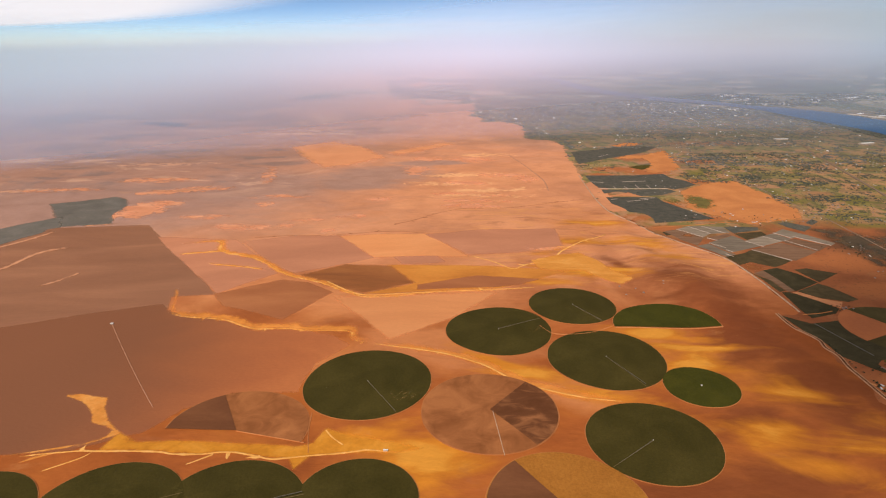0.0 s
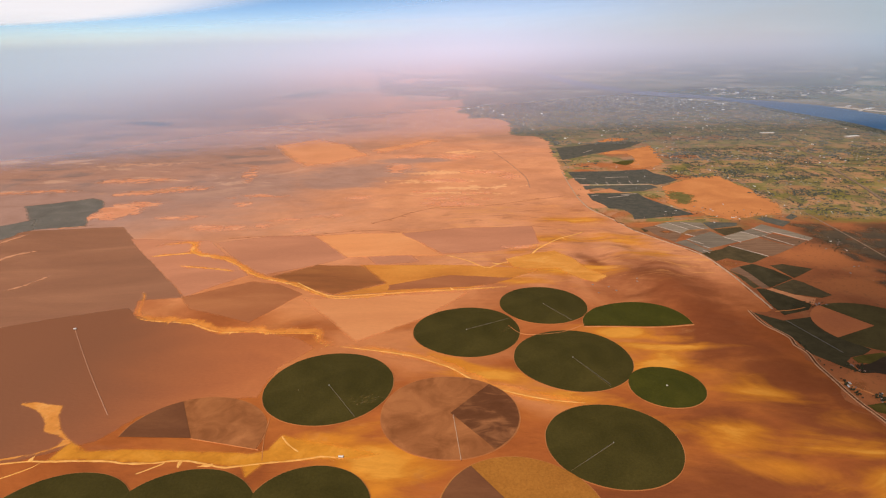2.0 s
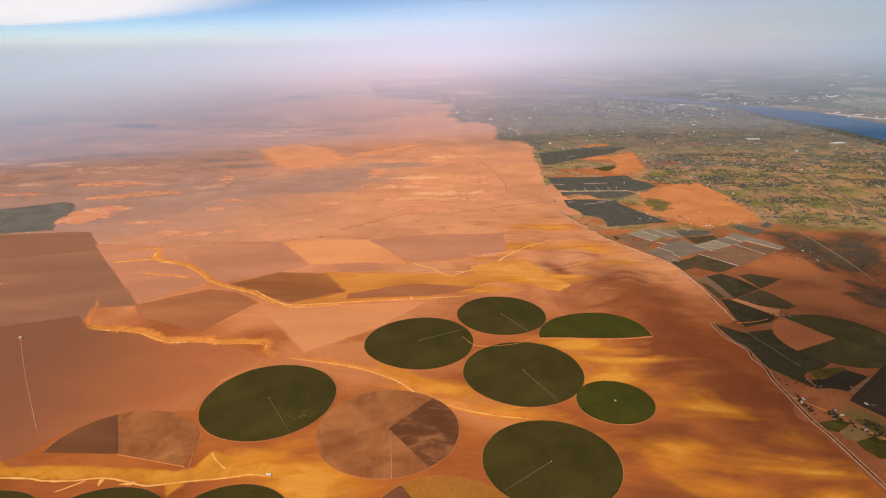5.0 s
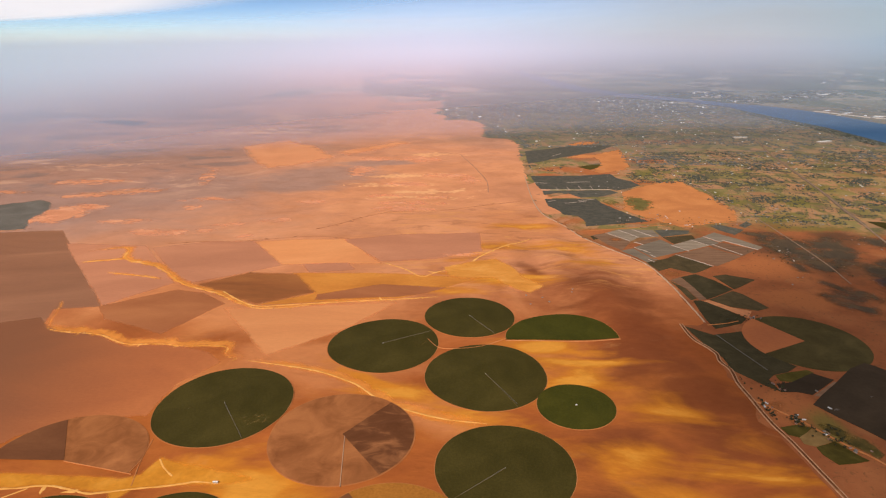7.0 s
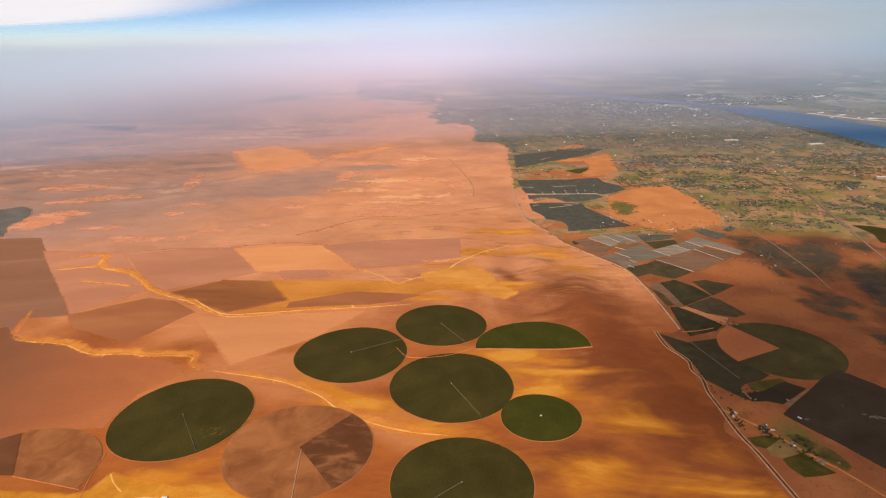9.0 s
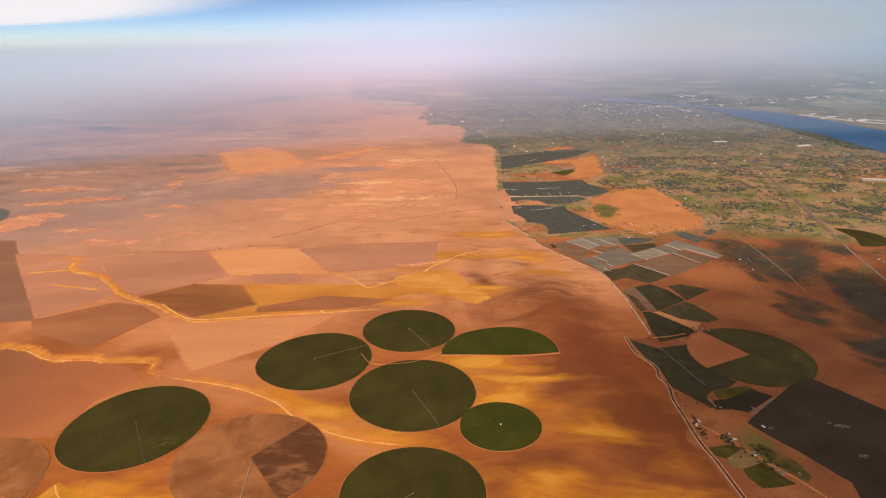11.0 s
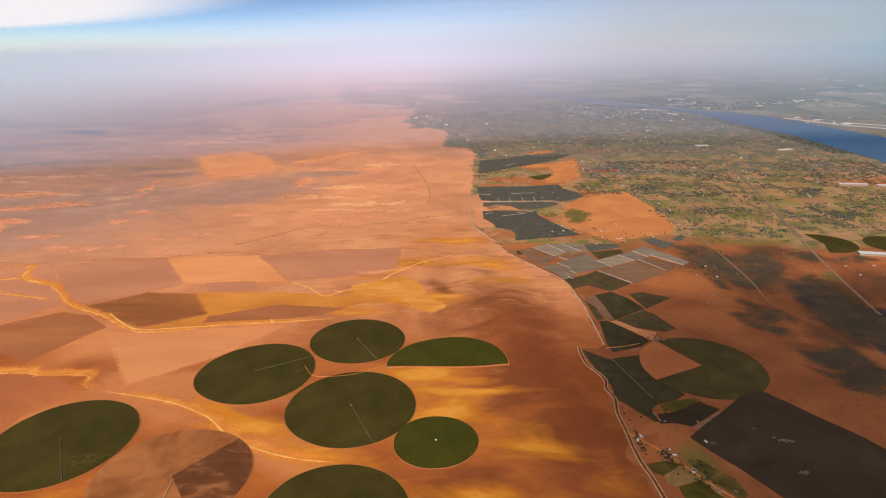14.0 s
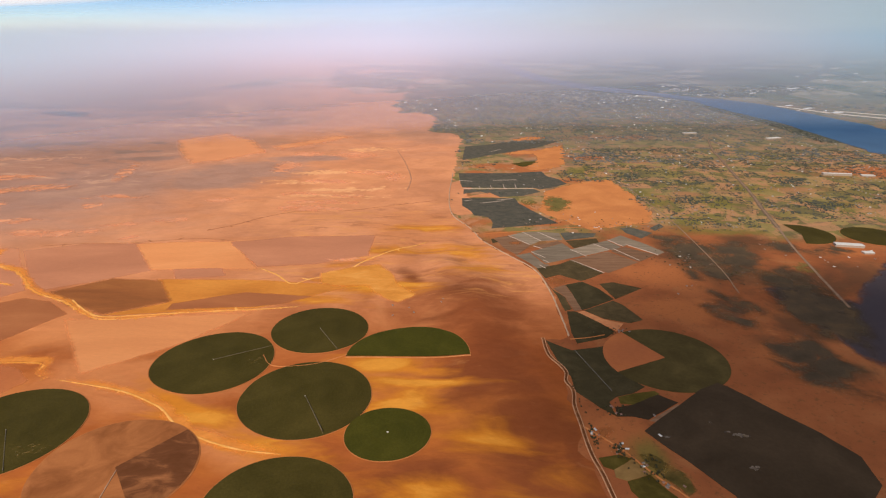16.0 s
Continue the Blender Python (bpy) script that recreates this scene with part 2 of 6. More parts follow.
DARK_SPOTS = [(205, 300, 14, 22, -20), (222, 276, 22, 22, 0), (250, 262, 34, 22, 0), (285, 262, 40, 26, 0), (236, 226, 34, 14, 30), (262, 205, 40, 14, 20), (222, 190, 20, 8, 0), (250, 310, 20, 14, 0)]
GREEN_SPOTS = [(240, 350, 24, 20, 0), (262, 385, 30, 24, 0), (228, 390, 12, 30, 0), (300, 420, 40, 20, 0), (205, 470, 20, 30, 0), (340, 380, 30, 20, 0), (245, 330, 30, 8, 0), (145, 150, 10, 14, 0)]
CLAY_SPOTS = [(112, 345, 16, 14, 0), (104, 395, 10, 44, 0), (150, 345, 30, 10, 0), (145, 378, 20, 16, 0), (120, 325, 20, 10, 0), (190, 270, 26, 22, 0), (185, 235, 24, 12, 0), (140, 160, 12, 14, 0), (215, 200, 20, 12, 0), (290, 298, 22, 10, 0), (160, 480, 34, 24, 0), (130, 490, 26, 16, 0), (120, 470, 20, 10, 0), (180, 440, 20, 16, 0), (215, 520, 24, 14, 0), (175, 545, 40, 30, 0), (190, 585, 26, 14, 0), (260, 620, 60, 20, 0), (420, 470, 50, 30, 0)]

CLAY_FAR = [(254, 406, 14, 7, 0), (255, 502, 14, 8, 0), (338, 416, 26, 9, 0), (336, 616, 34, 14, 0), (416, 692, 20, 12, 0), (455, 599, 16, 16, 0), (442, 534, 22, 20, 0), (248, 701, 30, 16, 0)]


def valley_material():
    """Valley floor: small plots of grass, stubble and bare earth, sprinkled with scrub."""
    m, nt, p = nodes_of("valley_plots")
    co = nt.nodes.new("ShaderNodeTexCoord").outputs["Object"]
    warp = noise_node(nt, co, 0.05, 4, 0.6)
    v = nt.nodes.new("ShaderNodeTexVoronoi")
    v.distance = "CHEBYCHEV"
    v.inputs["Scale"].default_value, v.inputs["Randomness"].default_value = 0.10, 0.9
    nt.links.new(co, v.inputs["Vector"])
    plot = nt.nodes.new("ShaderNodeSeparateColor")
    nt.links.new(v.outputs["Color"], plot.inputs[0])
    green = ramp(nt, plot.outputs[0], [(0.0, (0.135, 0.105, 0.044)), (0.3, (0.19, 0.145, 0.045)), (0.55, (0.265, 0.19, 0.068)), (0.8, (0.37, 0.195, 0.085)), (1.0, (0.22, 0.130, 0.068))])
    brown = ramp(nt, warp, [(0.3, (0.21, 0.064, 0.024)), (0.5, (0.27, 0.085, 0.030)), (0.7, (0.34, 0.115, 0.040))])
    sep = nt.nodes.new("ShaderNodeSeparateXYZ")
    nt.links.new(co, sep.inputs[0])
    rough_edge = noise_node(nt, co, 0.012, 5, 0.65)
    north = math_node(nt, "ADD", sep.outputs["Y"], math_node(nt, "MULTIPLY", rough_edge, 160.0))
    col = mixc(nt, remap(nt, north, 385, 425), brown, green)
    broad = noise_node(nt, co, 0.03, 6, 0.68, 0.8)
    col = mixc(nt, remap(nt, broad, 0.50, 0.62, 0, 0.6), col, mixc(nt, remap(nt, north, 385, 425), brown, (0.12, 0.10, 0.055)))
    col = mixc(nt, remap(nt, broad, 0.44, 0.34, 0, 0.6), col, (0.33, 0.135, 0.05))
    col = mixc(nt, blobs(nt, co, CLAY_SPOTS, broad, 2.2, 0.3, 1.0), col, (0.37, 0.118, 0.038))
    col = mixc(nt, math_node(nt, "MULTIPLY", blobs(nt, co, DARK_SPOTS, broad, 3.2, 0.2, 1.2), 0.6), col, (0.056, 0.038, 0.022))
    col = mixc(nt, math_node(nt, "MULTIPLY", blobs(nt, co, GREEN_SPOTS, broad, 3.0, 0.2, 1.0), 0.8), col, (0.165, 0.13, 0.03))
    col = mixc(nt, math_node(nt, "MULTIPLY", math_node(nt, "MULTIPLY", remap(nt, noise_node(nt, co, 0.045, 5, 0.65, 1.0), 0.53, 0.59), remap(nt, north, 395, 425)), 0.7), col, (0.43, 0.20, 0.095))
    col = mixc(nt, math_node(nt, "MULTIPLY", blobs(nt, co, CLAY_FAR, broad, 2.4, 0.3, 1.0), 0.75), col, (0.37, 0.165, 0.075))
    # northern plots greyed in the colour, where haze would dull them
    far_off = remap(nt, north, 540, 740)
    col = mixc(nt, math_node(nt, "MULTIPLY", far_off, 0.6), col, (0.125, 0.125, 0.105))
    v2 = nt.nodes.new("ShaderNodeTexVoronoi")
    v2.distance = "CHEBYCHEV"
    v2.inputs["Scale"].default_value, v2.inputs["Randomness"].default_value = 0.012, 0.95
    nt.links.new(co, v2.inputs["Vector"])
    plot2 = nt.nodes.new("ShaderNodeSeparateColor")
    nt.links.new(v2.outputs["Color"], plot2.inputs[0])
    shore = ramp(nt, plot2.outputs[0], [(0.0, (0.035, 0.05, 0.05)), (0.3, (0.07, 0.10, 0.07)), (0.55, (0.14, 0.14, 0.10)), (0.8, (0.31, 0.26, 0.19)), (1.0, (0.05, 0.07, 0.06))])
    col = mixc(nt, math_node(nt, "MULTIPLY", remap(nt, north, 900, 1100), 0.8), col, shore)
    bare = math_node(nt, "MULTIPLY", remap(nt, sep.outputs["X"], 160, 20), remap(nt, sep.outputs["Y"], 900, 1000))
    col = mixc(nt, math_node(nt, "MULTIPLY", bare, remap(nt, noise_node(nt, co, 0.011, 5, 0.6, 0.8, (0.7, 1, 1)), 0.46, 0.56, 0, 0.85)), col, (0.44, 0.25, 0.19))
    tufts = noise_node(nt, co, 0.6, 5, 0.75, 0.5)
    col = mixc(nt, remap(nt, tufts, 0.55, 0.66, 0, 0.45), col, (0.045, 0.042, 0.018))
    nt.links.new(col, p.inputs["Base Color"])
    p.inputs["Roughness"].default_value = 0.95
    p.inputs["Specular IOR Level"].default_value = 0.04
    bumped(nt, p, tufts, 0.3, 0.6)
    return m


def crop_material(name, dark, light, grain=0.72, patch=0.10, bump=0.4):
    """Irrigated crop sown in circles: rings of wheel tracks round the pivot, thin and thick growth."""
    m, nt, p = nodes_of(name)
    co = nt.nodes.new("ShaderNodeTexCoord").outputs["Object"]
    ln = nt.nodes.new("ShaderNodeVectorMath")
    ln.operation = "LENGTH"
    nt.links.new(co, ln.inputs[0])
    ring = math_node(nt, "SINE", math_node(nt, "MULTIPLY", ln.outputs["Value"], 5.2))
    growth = noise_node(nt, co, patch, 6, 0.58, 0.7)
    col = ramp(nt, growth, [(0.3, dark), (0.72, light)])
    fine = noise_node(nt, co, 1.6, 4, 0.7)
    col = mixc(nt, 1.0, col, ramp(nt, fine, [(0.3, (grain,) * 3), (0.7, (1, 1, 1))]), "MULTIPLY")
    col = mixc(nt, remap(nt, ring, 0.85, 1.0, 0, 0.02), col, (0.22, 0.15, 0.05))
    nt.links.new(col, p.inputs["Base Color"])
    p.inputs["Roughness"].default_value = 0.85
    p.inputs["Specular IOR Level"].default_value = 0.04
    bumped(nt, p, fine, bump, 0.3)
    return m


def plain(name, col, rough=0.8, metal=0.0, fine=0.2, scale=3.0):
    m, nt, p = nodes_of(name)
    co = nt.nodes.new("ShaderNodeTexCoord").outputs["Object"]
    n = noise_node(nt, co, scale, 4, 0.6)
    c = mixc(nt, 1.0, col, ramp(nt, n, [(0.25, (1 - fine,) * 3), (0.75, (1, 1, 1))]), "MULTIPLY")
    nt.links.new(c, p.inputs["Base Color"])
    p.inputs["Roughness"].default_value, p.inputs["Metallic"].default_value = rough, metal
    return m


def island_material(name, stops, rough=0.9):
    m, nt, p = nodes_of(name)
    rnd = nt.nodes.new("ShaderNodeNewGeometry").outputs["Random Per Island"]
    nt.links.new(ramp(nt, rnd, stops), p.inputs["Base Color"])
    p.inputs["Roughness"].default_value = rough
    p.inputs["Specular IOR Level"].default_value = 0.04
    return m


def water_material():
    m, nt, p = nodes_of("river_water")
    co = nt.nodes.new("ShaderNodeTexCoord").outputs["Object"]
    n = noise_node(nt, co, 0.03, 5, 0.6, 0.5)
    sep = nt.nodes.new("ShaderNodeSeparateXYZ")
    nt.links.new(co, sep.inputs[0])
    blue = ramp(nt, n, [(0.3, (0.030, 0.070, 0.135)), (0.7, (0.040, 0.092, 0.165))])
    # upper reach fades to grey: haze mixed into the water colour
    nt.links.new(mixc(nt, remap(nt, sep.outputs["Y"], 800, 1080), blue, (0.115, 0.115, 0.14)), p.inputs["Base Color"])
    p.inputs["Roughness"].default_value = 0.45
    p.inputs["Specular IOR Level"].default_value = 0.25
    bumped(nt, p, noise_node(nt, co, 1.5, 3, 0.6), 0.15, 0.1)
    return m


def veil_material(name, reach_west, reach_east, tint):
    """Lit haze: it grows with the length of the way to the land behind it and thins out above the skyline."""
    m = bpy.data.materials.new(name)
    m.use_nodes = True
    nt = m.node_tree
    nt.nodes.clear()
    out = nt.nodes.new("ShaderNodeOutputMaterial")
    co = nt.nodes.new("ShaderNodeTexCoord").outputs["Object"]
    sep = nt.nodes.new("ShaderNodeSeparateXYZ")
    nt.links.new(co, sep.inputs[0])
    flat = nt.nodes.new("ShaderNodeVectorMath")
    flat.operation = "MULTIPLY"
    flat.inputs[1].default_value = (1, 1, 0)
    off = nt.nodes.new("ShaderNodeVectorMath")
    off.operation = "SUBTRACT"
    off.inputs[1].default_value = (45, 14, 0)
    ln = nt.nodes.new("ShaderNodeVectorMath")
    ln.operation = "LENGTH"
    nt.links.new(co, flat.inputs[0])
    nt.links.new(flat.outputs[0], off.inputs[0])
    nt.links.new(off.outputs[0], ln.inputs[0])
    dist = ln.outputs["Value"]
    # haze is put into the sheet's opacity and tint, reckoned from a fixed point
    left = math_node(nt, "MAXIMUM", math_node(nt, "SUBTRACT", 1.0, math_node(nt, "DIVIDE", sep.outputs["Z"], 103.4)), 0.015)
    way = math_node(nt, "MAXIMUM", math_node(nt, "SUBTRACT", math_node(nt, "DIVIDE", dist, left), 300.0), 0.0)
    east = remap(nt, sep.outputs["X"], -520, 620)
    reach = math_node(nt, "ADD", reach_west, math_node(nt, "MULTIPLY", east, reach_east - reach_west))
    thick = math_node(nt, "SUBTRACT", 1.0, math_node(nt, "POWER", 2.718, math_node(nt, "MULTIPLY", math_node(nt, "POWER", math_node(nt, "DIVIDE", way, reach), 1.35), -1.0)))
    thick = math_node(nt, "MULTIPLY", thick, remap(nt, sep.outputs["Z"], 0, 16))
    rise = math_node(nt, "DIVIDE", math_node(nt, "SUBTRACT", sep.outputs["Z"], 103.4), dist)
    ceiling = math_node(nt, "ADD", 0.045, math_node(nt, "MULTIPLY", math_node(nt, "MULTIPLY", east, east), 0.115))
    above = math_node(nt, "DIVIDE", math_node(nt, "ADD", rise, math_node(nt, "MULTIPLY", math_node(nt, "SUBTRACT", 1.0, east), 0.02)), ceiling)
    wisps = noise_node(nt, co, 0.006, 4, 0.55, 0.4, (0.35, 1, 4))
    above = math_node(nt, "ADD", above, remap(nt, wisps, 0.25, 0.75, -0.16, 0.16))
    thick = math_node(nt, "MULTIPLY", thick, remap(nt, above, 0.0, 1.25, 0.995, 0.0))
    mx = nt.nodes.new("ShaderNodeMixShader")
    tr = nt.nodes.new("ShaderNodeBsdfTransparent")
    df = nt.nodes.new("ShaderNodeBsdfDiffuse")
    tl = nt.nodes.new("ShaderNodeBsdfTranslucent")
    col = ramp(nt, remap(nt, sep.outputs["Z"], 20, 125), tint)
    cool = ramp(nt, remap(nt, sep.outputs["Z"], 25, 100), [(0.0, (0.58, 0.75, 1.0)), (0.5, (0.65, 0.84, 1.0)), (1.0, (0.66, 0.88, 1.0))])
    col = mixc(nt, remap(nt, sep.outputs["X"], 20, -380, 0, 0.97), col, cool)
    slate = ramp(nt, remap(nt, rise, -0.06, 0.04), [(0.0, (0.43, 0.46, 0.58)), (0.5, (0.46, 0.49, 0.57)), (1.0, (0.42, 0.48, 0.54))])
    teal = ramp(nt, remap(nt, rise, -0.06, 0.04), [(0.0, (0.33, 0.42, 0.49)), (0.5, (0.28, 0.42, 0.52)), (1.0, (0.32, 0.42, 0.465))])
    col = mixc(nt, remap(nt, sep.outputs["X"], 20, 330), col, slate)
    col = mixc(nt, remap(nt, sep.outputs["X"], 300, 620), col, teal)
    half = nt.nodes.new("ShaderNodeMixShader")
    half.inputs[0].default_value = 0.12
    nt.links.new(col, df.inputs["Color"])
    nt.links.new(col, tl.inputs["Color"])
    nt.links.new(df.outputs[0], half.inputs[1])
    nt.links.new(tl.outputs[0], half.inputs[2])
    nt.links.new(thick, mx.inputs[0])
    nt.links.new(tr.outputs[0], mx.inputs[1])
    nt.links.new(half.outputs[0], mx.inputs[2])
    nt.links.new(mx.outputs[0], out.inputs["Surface"])
    return m


def cloud_material(name, scale, stretch, lo, hi, most, fade, full=0.35):
    """Thin cloud: white, ragged, letting the sky through; it thins out towards the rim of its sheet."""
    m = bpy.data.materials.new(name)
    m.use_nodes = True
    nt = m.node_tree
    nt.nodes.clear()
    out = nt.nodes.new("ShaderNodeOutputMaterial")
    co = nt.nodes.new("ShaderNodeTexCoord").outputs["Object"]
    n = noise_node(nt, co, scale, 6, 0.6, 0.8, stretch, 12)
    ln = nt.nodes.new("ShaderNodeVectorMath")
    ln.operation = "LENGTH"
    mp = nt.nodes.new("ShaderNodeMapping")
    mp.inputs["Scale"].default_value = (1 / fade[0], 1 / fade[1], 0)
    nt.links.new(co, mp.inputs["Vector"])
    nt.links.new(mp.outputs[0], ln.inputs[0])
    a = math_node(nt, "MULTIPLY", remap(nt, n, lo, hi), remap(nt, ln.outputs["Value"], full, 1.0, most, 0.0))
    mx = nt.nodes.new("ShaderNodeMixShader")
    tr = nt.nodes.new("ShaderNodeBsdfTransparent")
    df = nt.nodes.new("ShaderNodeBsdfDiffuse")
    tl = nt.nodes.new("ShaderNodeBsdfTranslucent")
    for s in (df, tl):
        s.inputs["Color"].default_value = (0.9, 0.9, 0.9, 1)
    half = nt.nodes.new("ShaderNodeMixShader")
    half.inputs[0].default_value = 0.85
    nt.links.new(df.outputs[0], half.inputs[1])
    nt.links.new(tl.outputs[0], half.inputs[2])
    nt.links.new(a, mx.inputs[0])
    nt.links.new(tr.outputs[0], mx.inputs[1])
    nt.links.new(half.outputs[0], mx.inputs[2])
    nt.links.new(mx.outputs[0], out.inputs["Surface"])
    return m


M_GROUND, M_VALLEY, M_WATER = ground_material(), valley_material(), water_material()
M_SAND = soil("wash_sand", (0.594, 0.218, 0.034), (0.721, 0.290, 0.055), (0.84, 0.42, 0.12), 0.22, fine=0.22, fine_scale=1.1, bump=0.1, spread=0.2, feather=(0.7, 2.0, 0.5, 0.05))
M_CHANNEL = soil("channel_sand", (0.68, 0.30, 0.06), (0.78, 0.37, 0.09), (0.86, 0.46, 0.14), 0.3, fine=0.2, bump=0.1, feather=(0.16, 0.3, 0.6, -0.05))
M_GOLDFLAT = soil("golden_flat_sand", (0.482, 0.172, 0.017), (0.602, 0.228, 0.023), (0.688, 0.284, 0.039), 0.12, fine=0.2, bump=0.1, feather=(3.0, 4.0, 0.25, -0.9))
M_FAN = soil("fan_sand", (0.56, 0.20, 0.034), (0.66, 0.25, 0.05), (0.78, 0.35, 0.09), 0.22, fine=0.2, bump=0.1, feather=(0.9, 1.2, 0.5, 0.0))
M_MARGIN = soil("sandy_margin", (0.543, 0.182, 0.036), (0.649, 0.226, 0.041), (0.756, 0.280, 0.058), 0.15, fine=0.2, bump=0.1, feather=(4.0, 5.0, 0.2, -0.9))
M_SANDPALE = soil("pale_scar_sand", (0.58, 0.22, 0.105), (0.68, 0.275, 0.135), (0.77, 0.35, 0.185), 0.08, (0.6, 1.4, 1), fine=0.25, bump=0.3, feather=(9.0, 46.0, 0.12, 1.0, (0.9, 1.1, 1), 12))
M_GOLD = soil("ochre_stubble", (0.451, 0.155, 0.029), (0.561, 0.199, 0.035), (0.649, 0.252, 0.047), 0.06, (0.6, 1.6, 1), 5, fine=0.2, feather=(1.4, 2.2, 0.25, -0.1))
M_TRACK = soil("dirt_track", (0.40, 0.135, 0.042), (0.47, 0.17, 0.055), (0.54, 0.22, 0.08), 0.3, fine=0.2)
M_CROP = crop_material("irrigated_crop", (0.042, 0.032, 0.006), (0.076, 0.055, 0.012), patch=0.06)
M_CROPGREEN = crop_material("young_green_crop", (0.042, 0.040, 0.005), (0.070, 0.060, 0.008))
M_FALLOW = crop_material("fallow_circle_soil", (0.20, 0.064, 0.019), (0.41, 0.148, 0.048), 0.92, 0.12, 0.1)
M_FALLOWDARK = soil("tilled_wedge_soil", (0.10, 0.034, 0.012), (0.135, 0.048, 0.018), (0.30, 0.112, 0.040), 0.17, (0.7, 1.3, 1), 30, fine=0.12, spread=0.21)
M_SECTOR = soil("dark_tilled_sector_soil", (0.125, 0.045, 0.018), (0.155, 0.057, 0.023), (0.20, 0.076, 0.030), 0.05, (0.7, 1.3, 1), 30, fine=0.12)
M_STUBBLE = crop_material("stubble_circle_soil", (0.335, 0.120, 0.019), (0.429, 0.164, 0.027))
M_PLOUGH = soil("ploughed_brown_soil", (0.230, 0.098, 0.050), (0.265, 0.114, 0.058), (0.316, 0.138, 0.070), 0.03, (0.5, 1.8, 1), 10, vary=0.06, fine=0.12, feather=(1.4, 2.2, 0.25, -0.1))
M_UMBER = soil("umber_tilled_soil", (0.21, 0.071, 0.024), (0.28, 0.095, 0.030), (0.37, 0.135, 0.040), 0.05, (0.5, 1.8, 1), 10, fine=0.15, feather=(3.0, 3.0, 0.2, -0.2))
M_PASTURE = soil("bright_pasture", (0.11, 0.088, 0.026), (0.155, 0.118, 0.034), (0.23, 0.155, 0.05), 0.1, fine=0.25, feather=(6.0, 26.0, 0.2, 0.0))
M_SAGE = soil("sage_irrigated_block", (0.125, 0.105, 0.080), (0.155, 0.130, 0.10), (0.195, 0.16, 0.125), 0.06, fine=0.2, feather=(3.0, 10.0, 0.09, 0.0))
M_FARPEACH = soil("far_peach_soil", (0.551, 0.218, 0.092), (0.627, 0.254, 0.110), (0.684, 0.291, 0.130), 0.02, fine=0.1, feather=(12.0, 16.0, 0.05, -1.0))
M_MARSH = soil("dark_marsh", (0.066, 0.046, 0.027), (0.090, 0.061, 0.036), (0.134, 0.082, 0.040), 0.12, fine=0.35, fine_scale=1.6, bump=0.4, feather=(16.0, 48.0, 0.085, -4.0))
M_PALE = soil("whitish_lane", (0.40, 0.31, 0.23), (0.50, 0.40, 0.31), (0.60, 0.50, 0.40), 0.4, fine=0.15)
M_DIM = soil("trodden_crop_lane", (0.090, 0.062, 0.022), (0.125, 0.085, 0.032), (0.165, 0.11, 0.045), 0.5, fine=0.2)
M_ROSE = soil("rose_fallow_soil", (0.395, 0.155, 0.078), (0.455, 0.180, 0.090), (0.52, 0.212, 0.105), 0.03, (0.6, 1.6, 1), 15, vary=0.06, fine=0.12, feather=(1.4, 2.2, 0.25, -0.1))
M_PEACH = soil("peach_stubble_soil", (0.571, 0.210, 0.076), (0.643, 0.248, 0.088), (0.706, 0.289, 0.107), 0.03, (0.6, 1.6, 1), -10, vary=0.05, fine=0.12, feather=(2.4, 3.0, 0.2, -0.2))
M_RUST = soil("rust_tilled_soil", (0.319, 0.097, 0.038), (0.402, 0.123, 0.042), (0.495, 0.163, 0.052), 0.018, (0.8, 1.3, 1), 20, vary=0.05, fine=0.15, west=(-45, -120, (0.205, 0.078, 0.036)), feather=(1.4, 2.2, 0.25, -0.1))
M_ORCHARD = soil("dark_orchard", (0.082, 0.073, 0.052), (0.110, 0.096, 0.068), (0.15, 0.124, 0.086), 0.25, fine=0.35, fine_scale=2.4, bump=0.5, vary=0.15, rough=0.85)
M_FIELDDARK = soil("black_tilled_field", (0.044, 0.028, 0.015), (0.056, 0.036, 0.020), (0.074, 0.047, 0.026), 0.05, fine=0.2, vary=0.12)
M_OLIVE = soil("olive_pasture", (0.059, 0.042, 0.009), (0.083, 0.061, 0.012), (0.127, 0.089, 0.020), 0.12, fine=0.3, vary=0.15)
M_MARSHWATER = soil("still_dark_water", (0.050, 0.037, 0.040), (0.057, 0.042, 0.045), (0.068, 0.049, 0.048), 0.1, rough=0.6, fine=0.1, bump=0.05, feather=(6.0, 16.0, 0.06, -1.5))
M_MIX = soil("washed_out_patch", (0.09, 0.065, 0.045), (0.14, 0.105, 0.075), (0.21, 0.16, 0.115), 0.8, feather=(0.6, 5.0, 0.7, 0.0))
M_FAINT = soil("worn_grey_lane", (0.09, 0.075, 0.058), (0.13, 0.11, 0.085), (0.17, 0.145, 0.11), 0.8)
M_NET = soil("netted_orchard", (0.21, 0.150, 0.098), (0.27, 0.198, 0.132), (0.34, 0.255, 0.172), 0.2, (0.3, 2.5, 1), 60, fine=0.25, vary=0.3)
M_BROWNNET = soil("brown_netted_orchard", (0.165, 0.085, 0.045), (0.215, 0.112, 0.06), (0.27, 0.145, 0.08), 0.2, (0.3, 2.5, 1), 60, fine=0.25, vary=0.25)
M_CORRIDOR = soil("dark_rail_corridor", (0.09, 0.085, 0.07), (0.12, 0.11, 0.09), (0.16, 0.14, 0.11), 0.05, fine=0.2)
M_SLATE = soil("slate_grey_irrigated_block", (0.10, 0.10, 0.10), (0.13, 0.13, 0.13), (0.17, 0.16, 0.155), 0.03, fine=0.2, feather=(20.0, 40.0, 0.05, 0.0))
